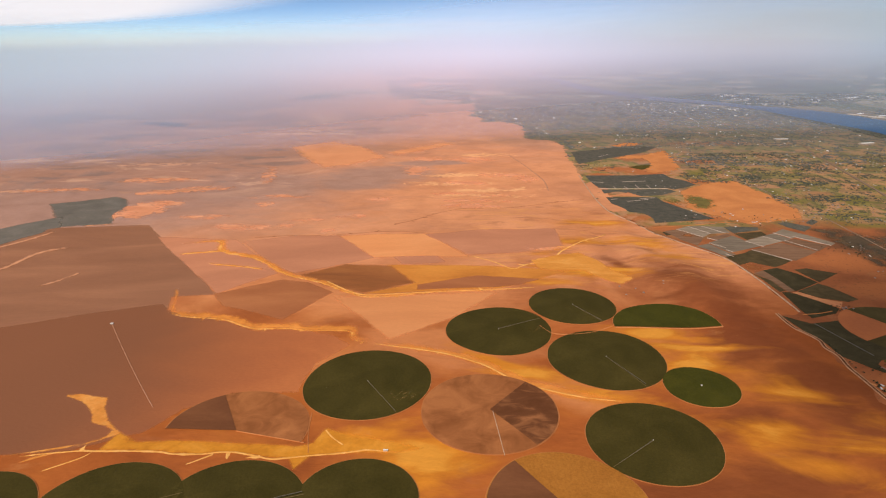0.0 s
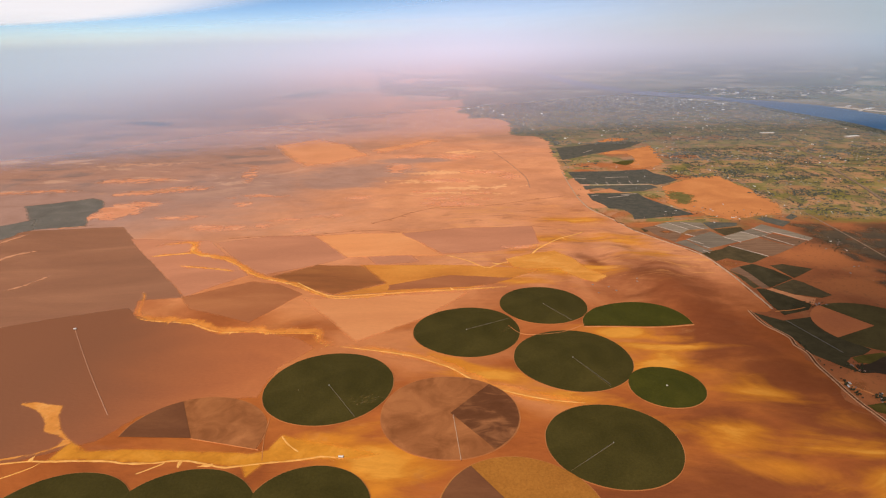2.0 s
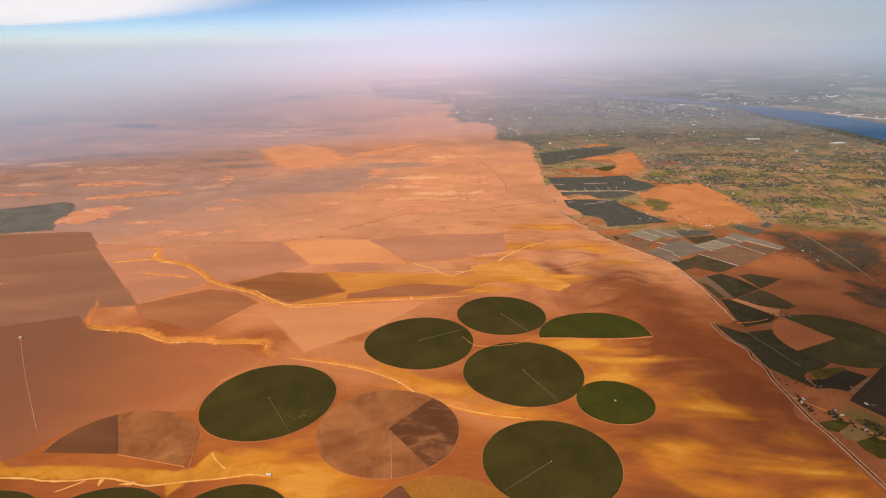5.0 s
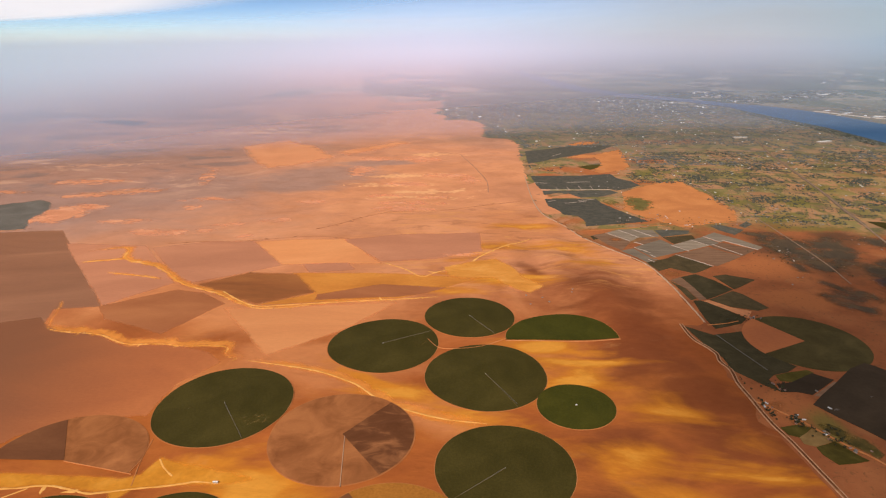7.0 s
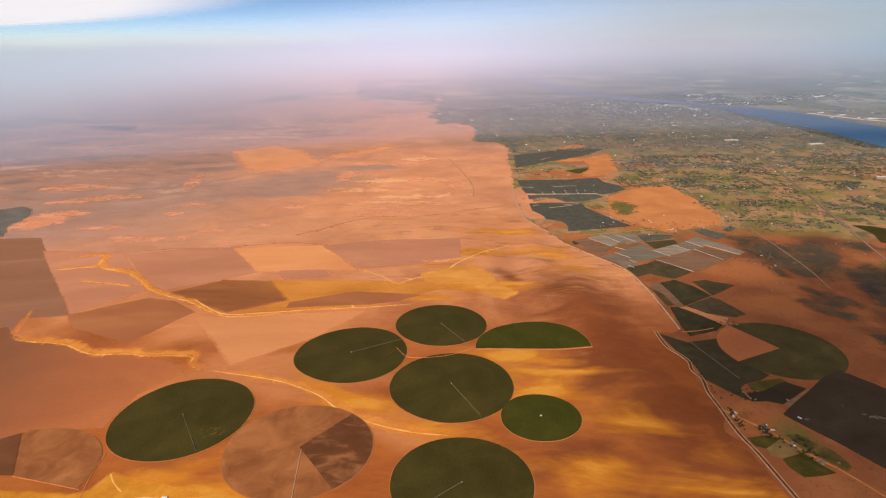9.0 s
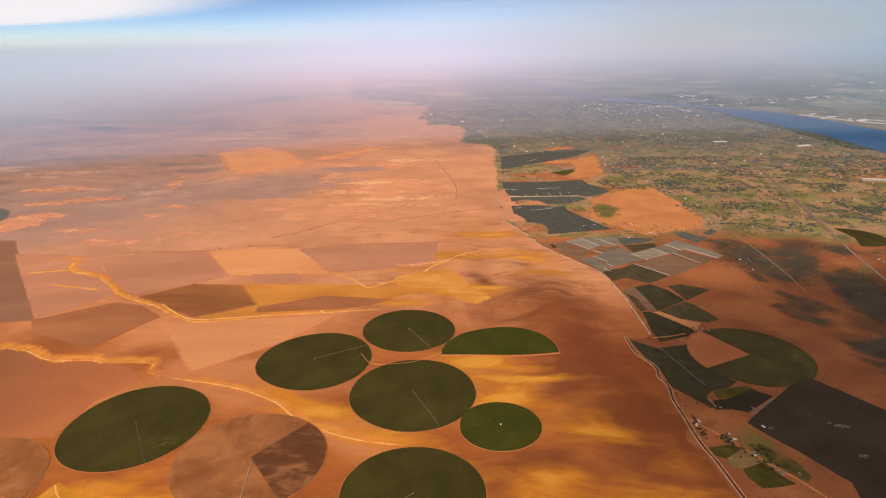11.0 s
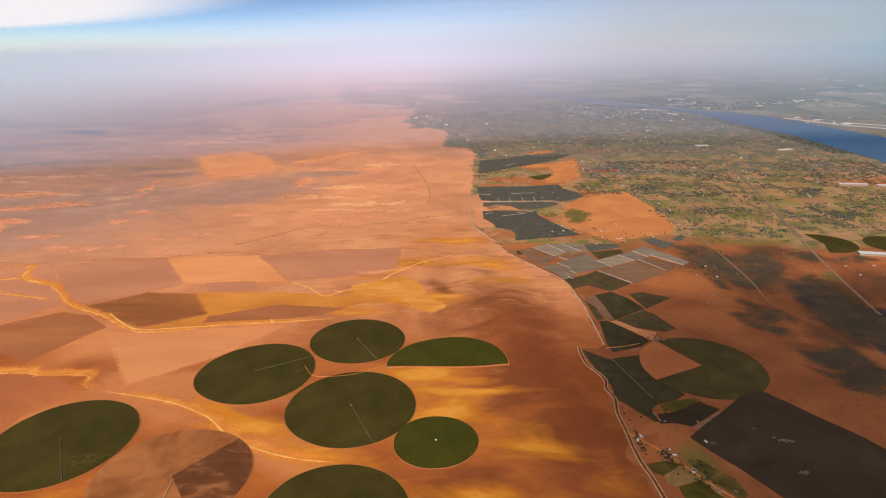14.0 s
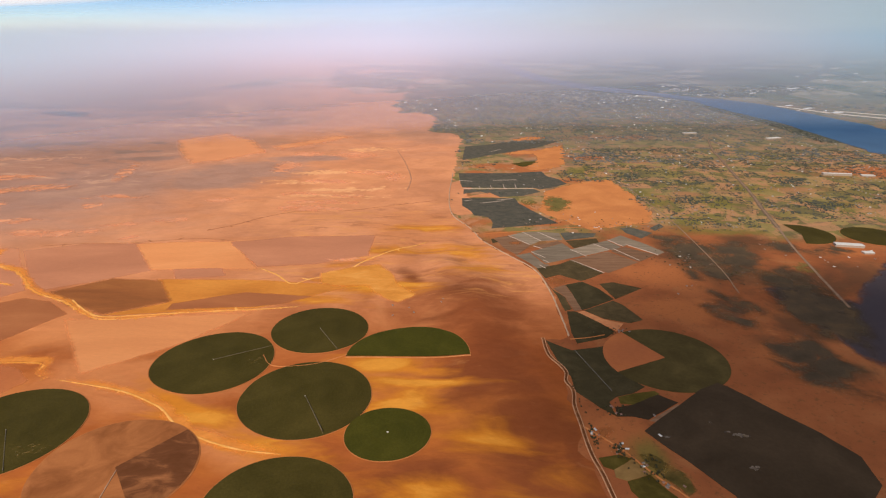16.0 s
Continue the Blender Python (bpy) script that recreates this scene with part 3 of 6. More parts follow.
M_CLAY = soil("bare_clay", (0.46, 0.17, 0.07), (0.54, 0.21, 0.085), (0.6, 0.25, 0.10), 0.2, fine=0.2)
M_RIM = soil("faint_dirt_track", (0.33, 0.11, 0.034), (0.41, 0.145, 0.044), (0.48, 0.18, 0.06), 0.08, fine=0.2)
M_FAINTLANE = soil("faint_field_lane", (0.36, 0.165, 0.085), (0.42, 0.2, 0.11), (0.48, 0.24, 0.14), 0.15, fine=0.2)
M_NETLANE = soil("pale_netting_lane", (0.36, 0.26, 0.19), (0.44, 0.33, 0.25), (0.52, 0.40, 0.31), 0.4, fine=0.15)
M_BLACKGREEN = soil("black_green_block", (0.046, 0.035, 0.015), (0.061, 0.046, 0.020), (0.082, 0.060, 0.027), 0.2, fine=0.25, fine_scale=2.0, vary=0.1)
M_TAN = soil("tan_hamlet_soil", (0.19, 0.105, 0.035), (0.24, 0.135, 0.045), (0.30, 0.17, 0.06), 0.2, fine=0.2)
M_SCRUB = soil("olive_scrub", (0.07, 0.05, 0.014), (0.11, 0.075, 0.02), (0.18, 0.10, 0.03), 0.25, fine=0.35, fine_scale=1.6, feather=(1.2, 3.0, 0.4, -0.2))
M_GOLDSLOPE = soil("golden_slope_stubble", (0.50, 0.185, 0.030), (0.64, 0.25, 0.045), (0.74, 0.33, 0.075), 0.1, (0.6, 1.5, 1), 20, fine=0.2, feather=(2.6, 4.0, 0.2, -0.2))
M_DEEPOLIVE = soil("deep_olive_pasture", (0.061, 0.042, 0.014), (0.080, 0.057, 0.019), (0.112, 0.078, 0.026), 0.10, fine=0.2)
M_LANE = soil("pale_lane", (0.36, 0.21, 0.125), (0.45, 0.28, 0.17), (0.54, 0.35, 0.22), 0.4, fine=0.2)
M_ORANGE = soil("bare_orange_field", (0.432, 0.151, 0.050), (0.511, 0.184, 0.057), (0.591, 0.227, 0.072), 0.05, fine=0.15, vary=0.05, feather=(3.0, 16.0, 0.14, -0.5))
M_THIN = soil("thin_crop", (0.10, 0.066, 0.018), (0.15, 0.095, 0.028), (0.22, 0.13, 0.04), 0.5, fine=0.3, feather=(0.35, 0.5, 1.5, -0.05))
M_VALLEYROAD = soil("worn_valley_road", (0.21, 0.125, 0.075), (0.26, 0.16, 0.10), (0.32, 0.205, 0.13), 0.4, fine=0.2)
M_VERGE = soil("worn_verge", (0.13, 0.088, 0.055), (0.17, 0.115, 0.072), (0.22, 0.15, 0.09), 0.2, fine=0.2)
M_GULLY = soil("gully_shadowed_soil", (0.28, 0.105, 0.046), (0.36, 0.14, 0.06), (0.46, 0.19, 0.08), 0.3, fine=0.2)
M_DEEPGREEN = soil("deep_green_block", (0.059, 0.041, 0.018), (0.082, 0.056, 0.024), (0.113, 0.073, 0.032), 0.2, fine=0.3, fine_scale=2.0, vary=0.12)
M_BANK = soil("pale_canal_bank", (0.36, 0.175, 0.085), (0.45, 0.225, 0.115), (0.54, 0.29, 0.15), 0.5, fine=0.2)
# foliage paled and greyed in its colour to stand for haze
M_HAZETREES = island_material("town_foliage", [(0.0, (0.086, 0.087, 0.078)), (0.5, (0.120, 0.118, 0.104)), (1.0, (0.175, 0.162, 0.138))])
M_BRIGHTROOF = plain("white_sheet_metal_roof", (0.82, 0.80, 0.76), 0.5)
M_STREAK = soil("sandy_streak", (0.44, 0.19, 0.095), (0.52, 0.23, 0.115), (0.60, 0.28, 0.14), 0.2, fine=0.2, feather=(1.6, 6.0, 0.15, 0.1))
M_BRICK = soil("brick_brown_tilled_soil", (0.29, 0.096, 0.036), (0.34, 0.116, 0.043), (0.40, 0.145, 0.054), 0.04, (0.6, 1.6, 1), 15, fine=0.12, feather=(1.4, 2.2, 0.25, -0.1))
M_TREES = island_material("tree_foliage", [(0.0, (0.028, 0.028, 0.014)), (0.5, (0.042, 0.040, 0.020)), (1.0, (0.070, 0.060, 0.030))])
# mid-valley foliage, lightened towards blue for the haze in front of it
M_HAZEGROVE = island_material("grove_foliage", [(0.0, (0.048, 0.050, 0.040)), (0.5, (0.072, 0.073, 0.056)), (1.0, (0.112, 0.104, 0.074))])
M_BARK = plain("bark", (0.10, 0.06, 0.04))
M_ROOFS = island_material("far_roofs", [(0.0, (0.14, 0.11, 0.09)), (0.4, (0.24, 0.20, 0.165)), (0.8, (0.31, 0.27, 0.23)), (1.0, (0.68, 0.64, 0.58))], 0.8)
M_TOWNROOFS = island_material("bright_town_roofs", [(0.0, (0.20, 0.17, 0.14)), (0.55, (0.36, 0.32, 0.28)), (1.0, (0.70, 0.67, 0.62))], 0.7)
M_WHITE = plain("white_painted_metal", (0.62, 0.57, 0.50), 0.6)
M_WALL = plain("pale_house_wall", (0.36, 0.27, 0.20), 0.9)
M_ROOFGREY = plain("grey_shingle_roof", (0.19, 0.15, 0.12), 0.85)
M_ROOFRED = plain("brown_shingle_roof", (0.24, 0.12, 0.08), 0.85)
M_STEEL = plain("galvanised_steel", (0.15, 0.12, 0.08), 0.7, 0.1)
M_TYRE = plain("rubber", (0.03, 0.03, 0.03), 0.9)


# ---- shape helpers ----
def smooth(a, b, v):
    u = np.clip((np.asarray(v, float) - a) / (b - a), 0, 1)
    return u * u * (3 - 2 * u)


def relief(x, y):
    """Height of the land: a gently rolling upland that flattens into the valley and the distance."""
    x, y = np.asarray(x, float), np.asarray(y, float)
    mask = smooth(128, 104, x) * smooth(560, 380, y) * smooth(-420, -260, x)
    roll = 0.45 * np.sin(x / 31 + 1.3) * np.cos(y / 27) + 0.30 * np.sin(x / 15 + y / 19) + 0.18 * np.sin(x / 8.5 - y / 10 + 0.6)
    hump = 3.0 * np.exp(-((x - 104) / 13) ** 2 - ((y - 240) / 45) ** 2)
    hills = 1.5 * np.sin(x / 5.2 + y / 13) * np.cos(y / 9.5 - x / 21) * np.exp(-((x - 98) / 20) ** 2 - ((y - 285) / 55) ** 2)
    return mask * (roll + hump + hills)


def mesh_object(name, verts, faces, material, parent=None, label="", smooth_faces=True, edge=None):
    me = bpy.data.meshes.new(name)
    me.from_pydata([tuple(map(float, v)) for v in verts], [], faces)
    me.attributes.new("edge", "FLOAT", "POINT").data.foreach_set("value", [10.0] * len(verts) if edge is None else edge)
    me.materials.append(material)
    if smooth_faces:
        me.polygons.foreach_set("use_smooth", [True] * len(me.polygons))
    ob = new(name, me)
    ob.parent = parent
    if label:
        ob["label"] = label
    return ob


def part(name, bm, material, parent, label=""):
    me = bpy.data.meshes.new(name)
    bm.to_mesh(me)
    bm.free()
    me.materials.append(material)
    ob = new(name, me)
    ob.parent = parent
    if label:
        ob["label"] = label
    return ob


def rough_outline(poly, ragged, step, seed=0.0):
    """The outline in short steps, pushed in and out by noise."""
    out = []
    for (ax, ay), (bx, by) in zip(poly, [*poly[1:], poly[0]]):
        n = max(1, int(math.hypot(bx - ax, by - ay) / step))
        for i in range(n):
            u = i / n
            x, y = ax + (bx - ax) * u, ay + (by - ay) * u
            if ragged:
                v = noise.noise_vector((x * 0.11, y * 0.11, seed)) + 0.6 * noise.noise_vector((x * 0.37, y * 0.37, seed + 7))
                x, y = x + v.x * ragged, y + v.y * ragged
            out.append((x, y))
    return out


def sheet_mesh(bm, poly, lift, cell, skirt=0.25):
    if sum(ax * by - bx * ay for (ax, ay), (bx, by) in zip(poly, [*poly[1:], poly[0]])) < 0:
        poly = poly[::-1]
    face = bm.faces.new([bm.verts.new((x, y, 0)) for x, y in poly])
    face.normal_update()
    bmesh.ops.triangulate(bm, faces=[face], ngon_method="EAR_CLIP")
    bm.normal_update()
    bmesh.ops.delete(bm, geom=[f for f in bm.faces if f.normal.z < 0], context="FACES")
    for _ in range(6):
        long_edges = [e for e in bm.edges if e.calc_length() > cell]
        if not long_edges:
            break
        bmesh.ops.subdivide_edges(bm, edges=long_edges, cuts=1)
        bmesh.ops.triangulate(bm, faces=[f for f in bm.faces if len(f.verts) > 3])
    for v in bm.verts:
        v.co.z = float(relief(v.co.x, v.co.y)) + lift
    rim = [e for e in bm.edges if e.is_boundary]
    made = bmesh.ops.extrude_edge_only(bm, edges=rim)["geom"]
    for v in made:
        if isinstance(v, bmesh.types.BMVert):
            v.co.z -= skirt
    return bm


def sheet(name, poly, material, lift=0.12, cell=7.0, ragged=0.25, step=4.0, parent=None, label="", category="", group="", kind="", seed=0.0):
    bm = bmesh.new()
    line = rough_outline(poly, ragged, step, seed)
    sheet_mesh(bm, line, lift, cell, lift + 0.15)
    ob = part(name, bm, material, parent)
    a = np.array(line)
    d = np.roll(a, -1, 0) - a
    at = np.array([v.co[:2] for v in ob.data.vertices])
    rel = at[:, None] - a[None]
    u = np.clip((rel * d[None]).sum(-1) / ((d * d).sum(-1) + 1e-9)[None], 0, 1)
    far = np.linalg.norm(rel - u[..., None] * d[None], axis=-1).min(1)
    ob.data.attributes.new("edge", "FLOAT", "POINT").data.foreach_set("value", far.tolist())
    ob.visible_shadow = not material.node_tree.nodes["Principled BSDF"].inputs["Alpha"].is_linked   # a thinning cover of soil has no thickness
    return tagged(ob, label, category, group, kind)


def spline(points, step=1.2):
    """A smooth line through the points."""
    p = [Vector((*q, 0)) for q in points]
    p = [p[0] * 2 - p[1], *p, p[-1] * 2 - p[-2]]
    out = []
    for a, b, c, d in zip(p, p[1:], p[2:], p[3:]):
        n = max(2, int((c - b).length / step))
        for i in range(n):
            u = i / n
            out.append(0.5 * ((2 * b) + (c - a) * u + (2 * a - 5 * b + 4 * c - d) * u * u + (3 * b - a - 3 * c + d) * u ** 3))
    out.append(p[-2])
    return out


def ribbon_geometry(line, width, lift, ragged, seed, taper=False, dip=0.0, edge_drop=1.3):
    verts, faces, edge, n = [], [], [], len(line)
    profile = (-1.0, -0.93, -0.35, 0.0, 0.35, 0.93, 1.0)
    across = len(profile)
    for i, q in enumerate(line):
        ahead = (line[min(i + 1, n - 1)] - line[max(i - 1, 0)]).normalized()
        side = Vector((-ahead.y, ahead.x, 0))
        s = i / max(1, n - 1)
        w = width(s) if callable(width) else width
        if taper:
            w *= 1 - 0.9 * s
        wl = w * (1 + ragged * (noise.noise((q.x * 0.23, q.y * 0.23, seed)) + 0.8 * noise.noise((q.x * 0.6, q.y * 0.6, seed + 3))))
        wr = w * (1 + ragged * (noise.noise((q.x * 0.23, q.y * 0.23, seed + 9)) + 0.8 * noise.noise((q.x * 0.6, q.y * 0.6, seed + 5))))
        for k, u in enumerate(profile):
            c = q + side * (u * max(0.05, wl if u < 0 else wr) * 0.5)
            z = float(relief(c.x, c.y)) + lift - dip * (1 - u * u) * 0.8
            if k in (0, across - 1):
                z -= lift * edge_drop
            verts.append((c.x, c.y, z))
            edge.append((1 - abs(u)) * 0.5 * w * min(1.0, 5 * s + 0.1, 5 * (1 - s) + 0.1))
        if i:
            a = (i - 1) * across
            faces += [(a + k, a + k + 1, a + across + k + 1, a + across + k) for k in range(across - 1)]
    return verts, faces, edge


def ribbon(name, points, width, material, lift=0.16, ragged=0.0, seed=0.0, spurs=0, step=1.2, parent=None, label="", category="", group="", kind="", dip=0.0, edge_drop=1.3):
    """A strip along a line: a road, a bank, or a wash with ragged edges and short side gullies."""
    line = spline(points, step)
    verts, faces, edge = ribbon_geometry(line, width, lift, ragged, seed, dip=dip, edge_drop=edge_drop)
    rng = random.Random(int(seed * 10) + len(points))
    for _ in range(spurs):
        i = rng.randrange(2, len(line) - 2)
        ahead = (line[i + 1] - line[i - 1]).normalized()
        side = Vector((-ahead.y, ahead.x, 0)) * rng.choice((-1, 1))
        way = (side + ahead * rng.uniform(-1.3, 0.6)).normalized()
        spur, q = [], line[i].copy()
        for _k in range(rng.randrange(3, 7)):
            spur.append(q.copy())
            way = (way + Vector((rng.uniform(-0.4, 0.4), rng.uniform(-0.4, 0.4), 0))).normalized()
            q = q + way * 0.8
        v, f, e = ribbon_geometry(spur, rng.uniform(1.0, 2.0), lift + 0.01, 0.6, seed + i, True, edge_drop=edge_drop)
        off = len(verts)
        verts += v
        edge += e
        faces += [tuple(a + off for a in face) for face in f]
    ob = mesh_object(name, verts, faces, material, parent, edge=edge)
    ob.visible_shadow = not material.node_tree.nodes["Principled BSDF"].inputs["Alpha"].is_linked
    return tagged(ob, label, category, group, kind)


def box(bm, x0, x1, y0, y1, z0, z1):
    v = [bm.verts.new((x, y, z)) for z in (z0, z1) for x, y in ((x0, y0), (x1, y0), (x1, y1), (x0, y1))]
    for f in ((3, 2, 1, 0), (4, 5, 6, 7), (0, 1, 5, 4), (1, 2, 6, 5), (2, 3, 7, 6), (3, 0, 4, 7)):
        bm.faces.new([v[i] for i in f])


# ---- the land ----
def ground():
    def run(*pieces):
        return np.unique(np.concatenate([np.arange(a, b, s) for a, b, s in pieces]).round(3))
    xs = run((-5200, -600, 460), (-600, -260, 20), (-260, 132, 3), (132, 620, 24), (620, 5300, 460))
    ys = run((-1800, 60, 200), (60, 330, 3), (330, 620, 8), (620, 1000, 40), (1000, 4901, 300))
    gx, gy = np.meshgrid(xs, ys)
    gz = relief(gx, gy)
    verts = np.stack([gx, gy, gz], -1).reshape(-1, 3)
    nx, ny = len(xs), len(ys)
    idx = np.arange(nx * ny).reshape(ny, nx)
    faces = np.stack([idx[:-1, :-1], idx[:-1, 1:], idx[1:, 1:], idx[1:, :-1]], -1).reshape(-1, 4).tolist()
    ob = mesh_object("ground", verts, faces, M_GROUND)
    ob.data.attributes.new("plan", "FLOAT_VECTOR", "POINT").data.foreach_set("vector", verts.ravel())
    return tagged(ob, "rust and ochre dry upland soil with wind-drawn streaks", "ground", kind="structure")


ground()

BLUFF = [(131, 90), (130, 139), (128, 153), (130, 165), (129, 176), (131, 186), (131, 195), (127, 202), (128, 212), (137, 213), (137, 232), (137, 256), (134, 277),
         (122, 299), (114, 316), (108, 338), (99, 365), (99, 403), (103, 468), (110, 560), (114, 600), (107, 642), (86, 652), (81, 668), (88, 718), (83, 768), (67, 795), (45, 813), (30, 900), (40, 1000), (18, 1090)]
FAR_EDGE = [(-40, 1045), (-108, 1185), (-211, 1146), (-262, 1130), (-300, 1225), (-251, 1370), (-170, 1340), (-60, 1540), (-120, 1800), (-420, 2300), (-1200, 3200), (-3000, 4400)]


def valley():
    edge = [(p.x, p.y) for p in spline(BLUFF + FAR_EDGE, 3.0)]
    edge = [(x + 1.2 * noise.noise((x * 0.2, y * 0.2, 4.0)) * (1 + y / 200) + 14 * noise.noise((x * 0.03, y * 0.03, 3.0)) * float(smooth(640, 900, y)),
             y + (40 * noise.noise((x * 0.012, 0.3, 2.0)) + 60 * noise.noise((x * 0.035, 0.7, 8.0))) * float(smooth(640, 1050, y))) for x, y in edge]
    poly = [*edge, (-4900, 4600), (5000, 4600), (5000, 90)]
    bm = bmesh.new()
    f = bm.faces.new([bm.verts.new((x, y, 0.07)) for x, y in poly])
    f.normal_update()
    if f.normal.z < 0:
        f.normal_flip()
    bmesh.ops.triangulate(bm, faces=[f])
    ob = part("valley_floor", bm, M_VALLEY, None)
    tagged(ob, "valley floor of small green, tan and brown plots", "ground", kind="structure")


valley()

RIVER_NORTH = [(1500, 150), (760, 420), (585, 640), (575, 700), (566, 748), (562, 810), (556, 860), (545, 905), (520, 950), (487, 985), (460, 1040), (432, 1090), (400, 1140), (364, 1210), (336, 1320), (318, 1450), (300, 1700), (260, 2100)]
RIVER_SOUTH = [(240, 2100), (262, 1700), (272, 1450), (285, 1320), (311, 1210), (345, 1120), (378, 1060), (415, 1030), (441, 985), (466, 930), (468, 870), (474, 785), (482, 720), (480, 655), (477, 605), (474, 555), (484, 520), (640, 360), (1400, 90)]


def river():
    north = [(p.x, p.y) for p in spline(RIVER_NORTH, 14)]
    south = [(p.x, p.y) for p in spline(RIVER_SOUTH, 14)]
    bm = bmesh.new()
    f = bm.faces.new([bm.verts.new((x + 3 * noise.noise((x * 0.03, y * 0.03, 1)), y, 0.35)) for x, y in [*north, *south]])
    f.normal_update()
    if f.normal.z < 0:
        f.normal_flip()
    bmesh.ops.triangulate(bm, faces=[f])
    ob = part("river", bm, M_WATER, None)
    tagged(ob, "broad blue river winding through the valley", "water", kind="structure")


river()

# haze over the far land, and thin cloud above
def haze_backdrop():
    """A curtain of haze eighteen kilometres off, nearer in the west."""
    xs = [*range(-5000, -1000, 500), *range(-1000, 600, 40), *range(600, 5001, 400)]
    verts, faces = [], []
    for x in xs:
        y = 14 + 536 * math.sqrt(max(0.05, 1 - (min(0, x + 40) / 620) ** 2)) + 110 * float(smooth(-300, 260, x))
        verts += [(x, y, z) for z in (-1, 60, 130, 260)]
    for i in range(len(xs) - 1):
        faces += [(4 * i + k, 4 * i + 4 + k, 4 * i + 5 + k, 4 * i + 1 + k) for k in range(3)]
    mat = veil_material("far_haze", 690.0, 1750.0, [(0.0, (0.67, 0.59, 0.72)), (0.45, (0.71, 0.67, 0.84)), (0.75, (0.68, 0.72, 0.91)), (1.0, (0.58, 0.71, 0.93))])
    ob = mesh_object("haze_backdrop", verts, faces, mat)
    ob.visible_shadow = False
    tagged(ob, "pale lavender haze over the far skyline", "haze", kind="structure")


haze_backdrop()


def cloud_sheet(x, y, z, rx, ry, material, label):
    bm = bmesh.new()
    ring = [bm.verts.new((rx * math.cos(a), ry * math.sin(a), 0)) for a in (2 * math.pi * i / 48 for i in range(48))]
    bm.faces.new(ring)
    ob = part("cloud", bm, material, None)
    ob.location = (x, y, z)
    return tagged(ob, label, "cloud", kind="structure")


cirrus = cloud_sheet(-2120, 1910, 200, 2720, 1250, cloud_material("cirrus_sheet", 0.0022, (0.5, 1.6, 1), 0.0, 0.40, 0.96, (2720, 1250), 0.72), "white sheet of thin high cloud")
cirrus.rotation_euler = (0, 0, radians(136))
cloud_sheet(100, 3700, 196, 1500, 420, cloud_material("cirrus_wisps", 0.0035, (0.5, 1.8, 1), 0.42, 0.6, 0.9, (1500, 420)), "thin white cloud wisps near the skyline")
# unseen cloud, added towards the sun to darken the valley's right side
_over = Vector((238, 160, 0)) + SUN_DIR * (190 / SUN_DIR.z)
cloud_sheet(_over.x, _over.y, _over.z, 160, 138, cloud_material("fair_weather_cloud", 0.012, (1, 1, 1), 0.1, 0.5, 0.57, (160, 138), 0.6), "unseen cloud added to shade the valley")


# ---- upland fields ----
LAID = []          # each later field lies a little above those before it


def field(poly, material, label, ragged=0.35, lift=0.022, name="field", category="field", seed=0.0, cell=2.2):
    LAID.append(label)
    mx, my = sum(q[0] for q in poly) / len(poly), sum(q[1] for q in poly) / len(poly)
    poly = [(x + 1.6 * (x - mx) / math.hypot(x - mx, y - my), y + 1.6 * (y - my) / math.hypot(x - mx, y - my)) for x, y in poly]
    return sheet(name, poly, material, lift + 0.0025 * len(LAID), cell, ragged, 3.0, None, label, category, "", "", seed)


field([(-250, 310), (-242, 326), (-176, 332), (-100, 232), (-118, 229), (-114, 218), (-166, 196), (-205, 190)], M_PLOUGH, "large grey-brown ploughed field on the upland", 0.3)
field([(-200, 190), (-168, 201), (-117, 221), (-110, 214), (-88, 207), (-77, 200), (-58, 199), (-43, 193), (-36, 186), (-46, 174), (-48, 158), (-68, 157), (-78, 149), (-84, 138), (-90, 135), (-99, 130), (-117, 129), (-128, 129), (-175, 140)],
      M_RUST, "rust-red tilled field beside a sandy wash", 0.35)
field([(-161, 310), (-116, 305), (-80, 255), (-100, 233)], M_ROSE, "rose-brown fallow field with straight edges", 0.3)
field([(-100, 232), (-75, 246), (-64, 243), (-51, 233), (-65, 208), (-91, 221)], M_BRICK, "rust-brown fallow field beside a wash", 0.3)
field([(-31, 267), (1, 266), (43, 263), (53, 259), (20, 239), (-14, 236), (-40, 232.5), (-16, 246)], M_GOLD, "lens-shaped ochre stubble field", 0.3)
field([(-69, 253), (-51, 268.6), (-29, 266), (-16, 246), (-38, 234), (-53, 240)], M_UMBER, "dark brown tilled part of a stubble field", 0.2)
field([(-14, 244), (12, 252), (40, 250), (30, 243), (18, 240), (-14, 237.5)], M_BRICK, "rust-brown strip along a stubble field", 0.3, 0.06)
field([(-49, 229), (-38, 230), (20, 235), (1, 211), (-22, 191), (-30, 203)], M_PEACH, "pale peach fan-shaped stubble field", 0.3)
field([(39.3, 273.9), (51.6, 280.4), (64.3, 283.7), (69.7, 273.3), (74.3, 260), (82.2, 250.1), (74.3, 243.4), (65.8, 250.4), (60.8, 260.2), (49.2, 260.5), (41.5, 262.1)], M_GOLDSLOPE, "golden stubble slope", 0.6, 0.12)
field([(-110, 301), (-85, 314), (-58, 313), (-36, 280), (-52, 270), (-72, 256), (-84, 266)], M_ROSE, "rose-brown fallow strip", 0.3)
field([(-62, 313), (-14, 315), (9, 279), (-38, 278)], M_PEACH, "pale peach fallow field", 0.3)
field([(-14, 314), (16, 321), (58, 324), (57, 295), (34, 286), (9, 283)], M_ROSE, "rose-brown fallow field above a gully", 0.6)
field([(-28, 278), (-8, 279), (-3, 271), (-22, 268)], M_ROSE, "small brown rectangle of tilled soil", 0.2)
field([(-165, 607), (-125, 649), (-85, 606), (-58, 547), (-84, 512), (-110, 496), (-137, 546)], M_FARPEACH, "far pale peach field", 1.5, 0.2)
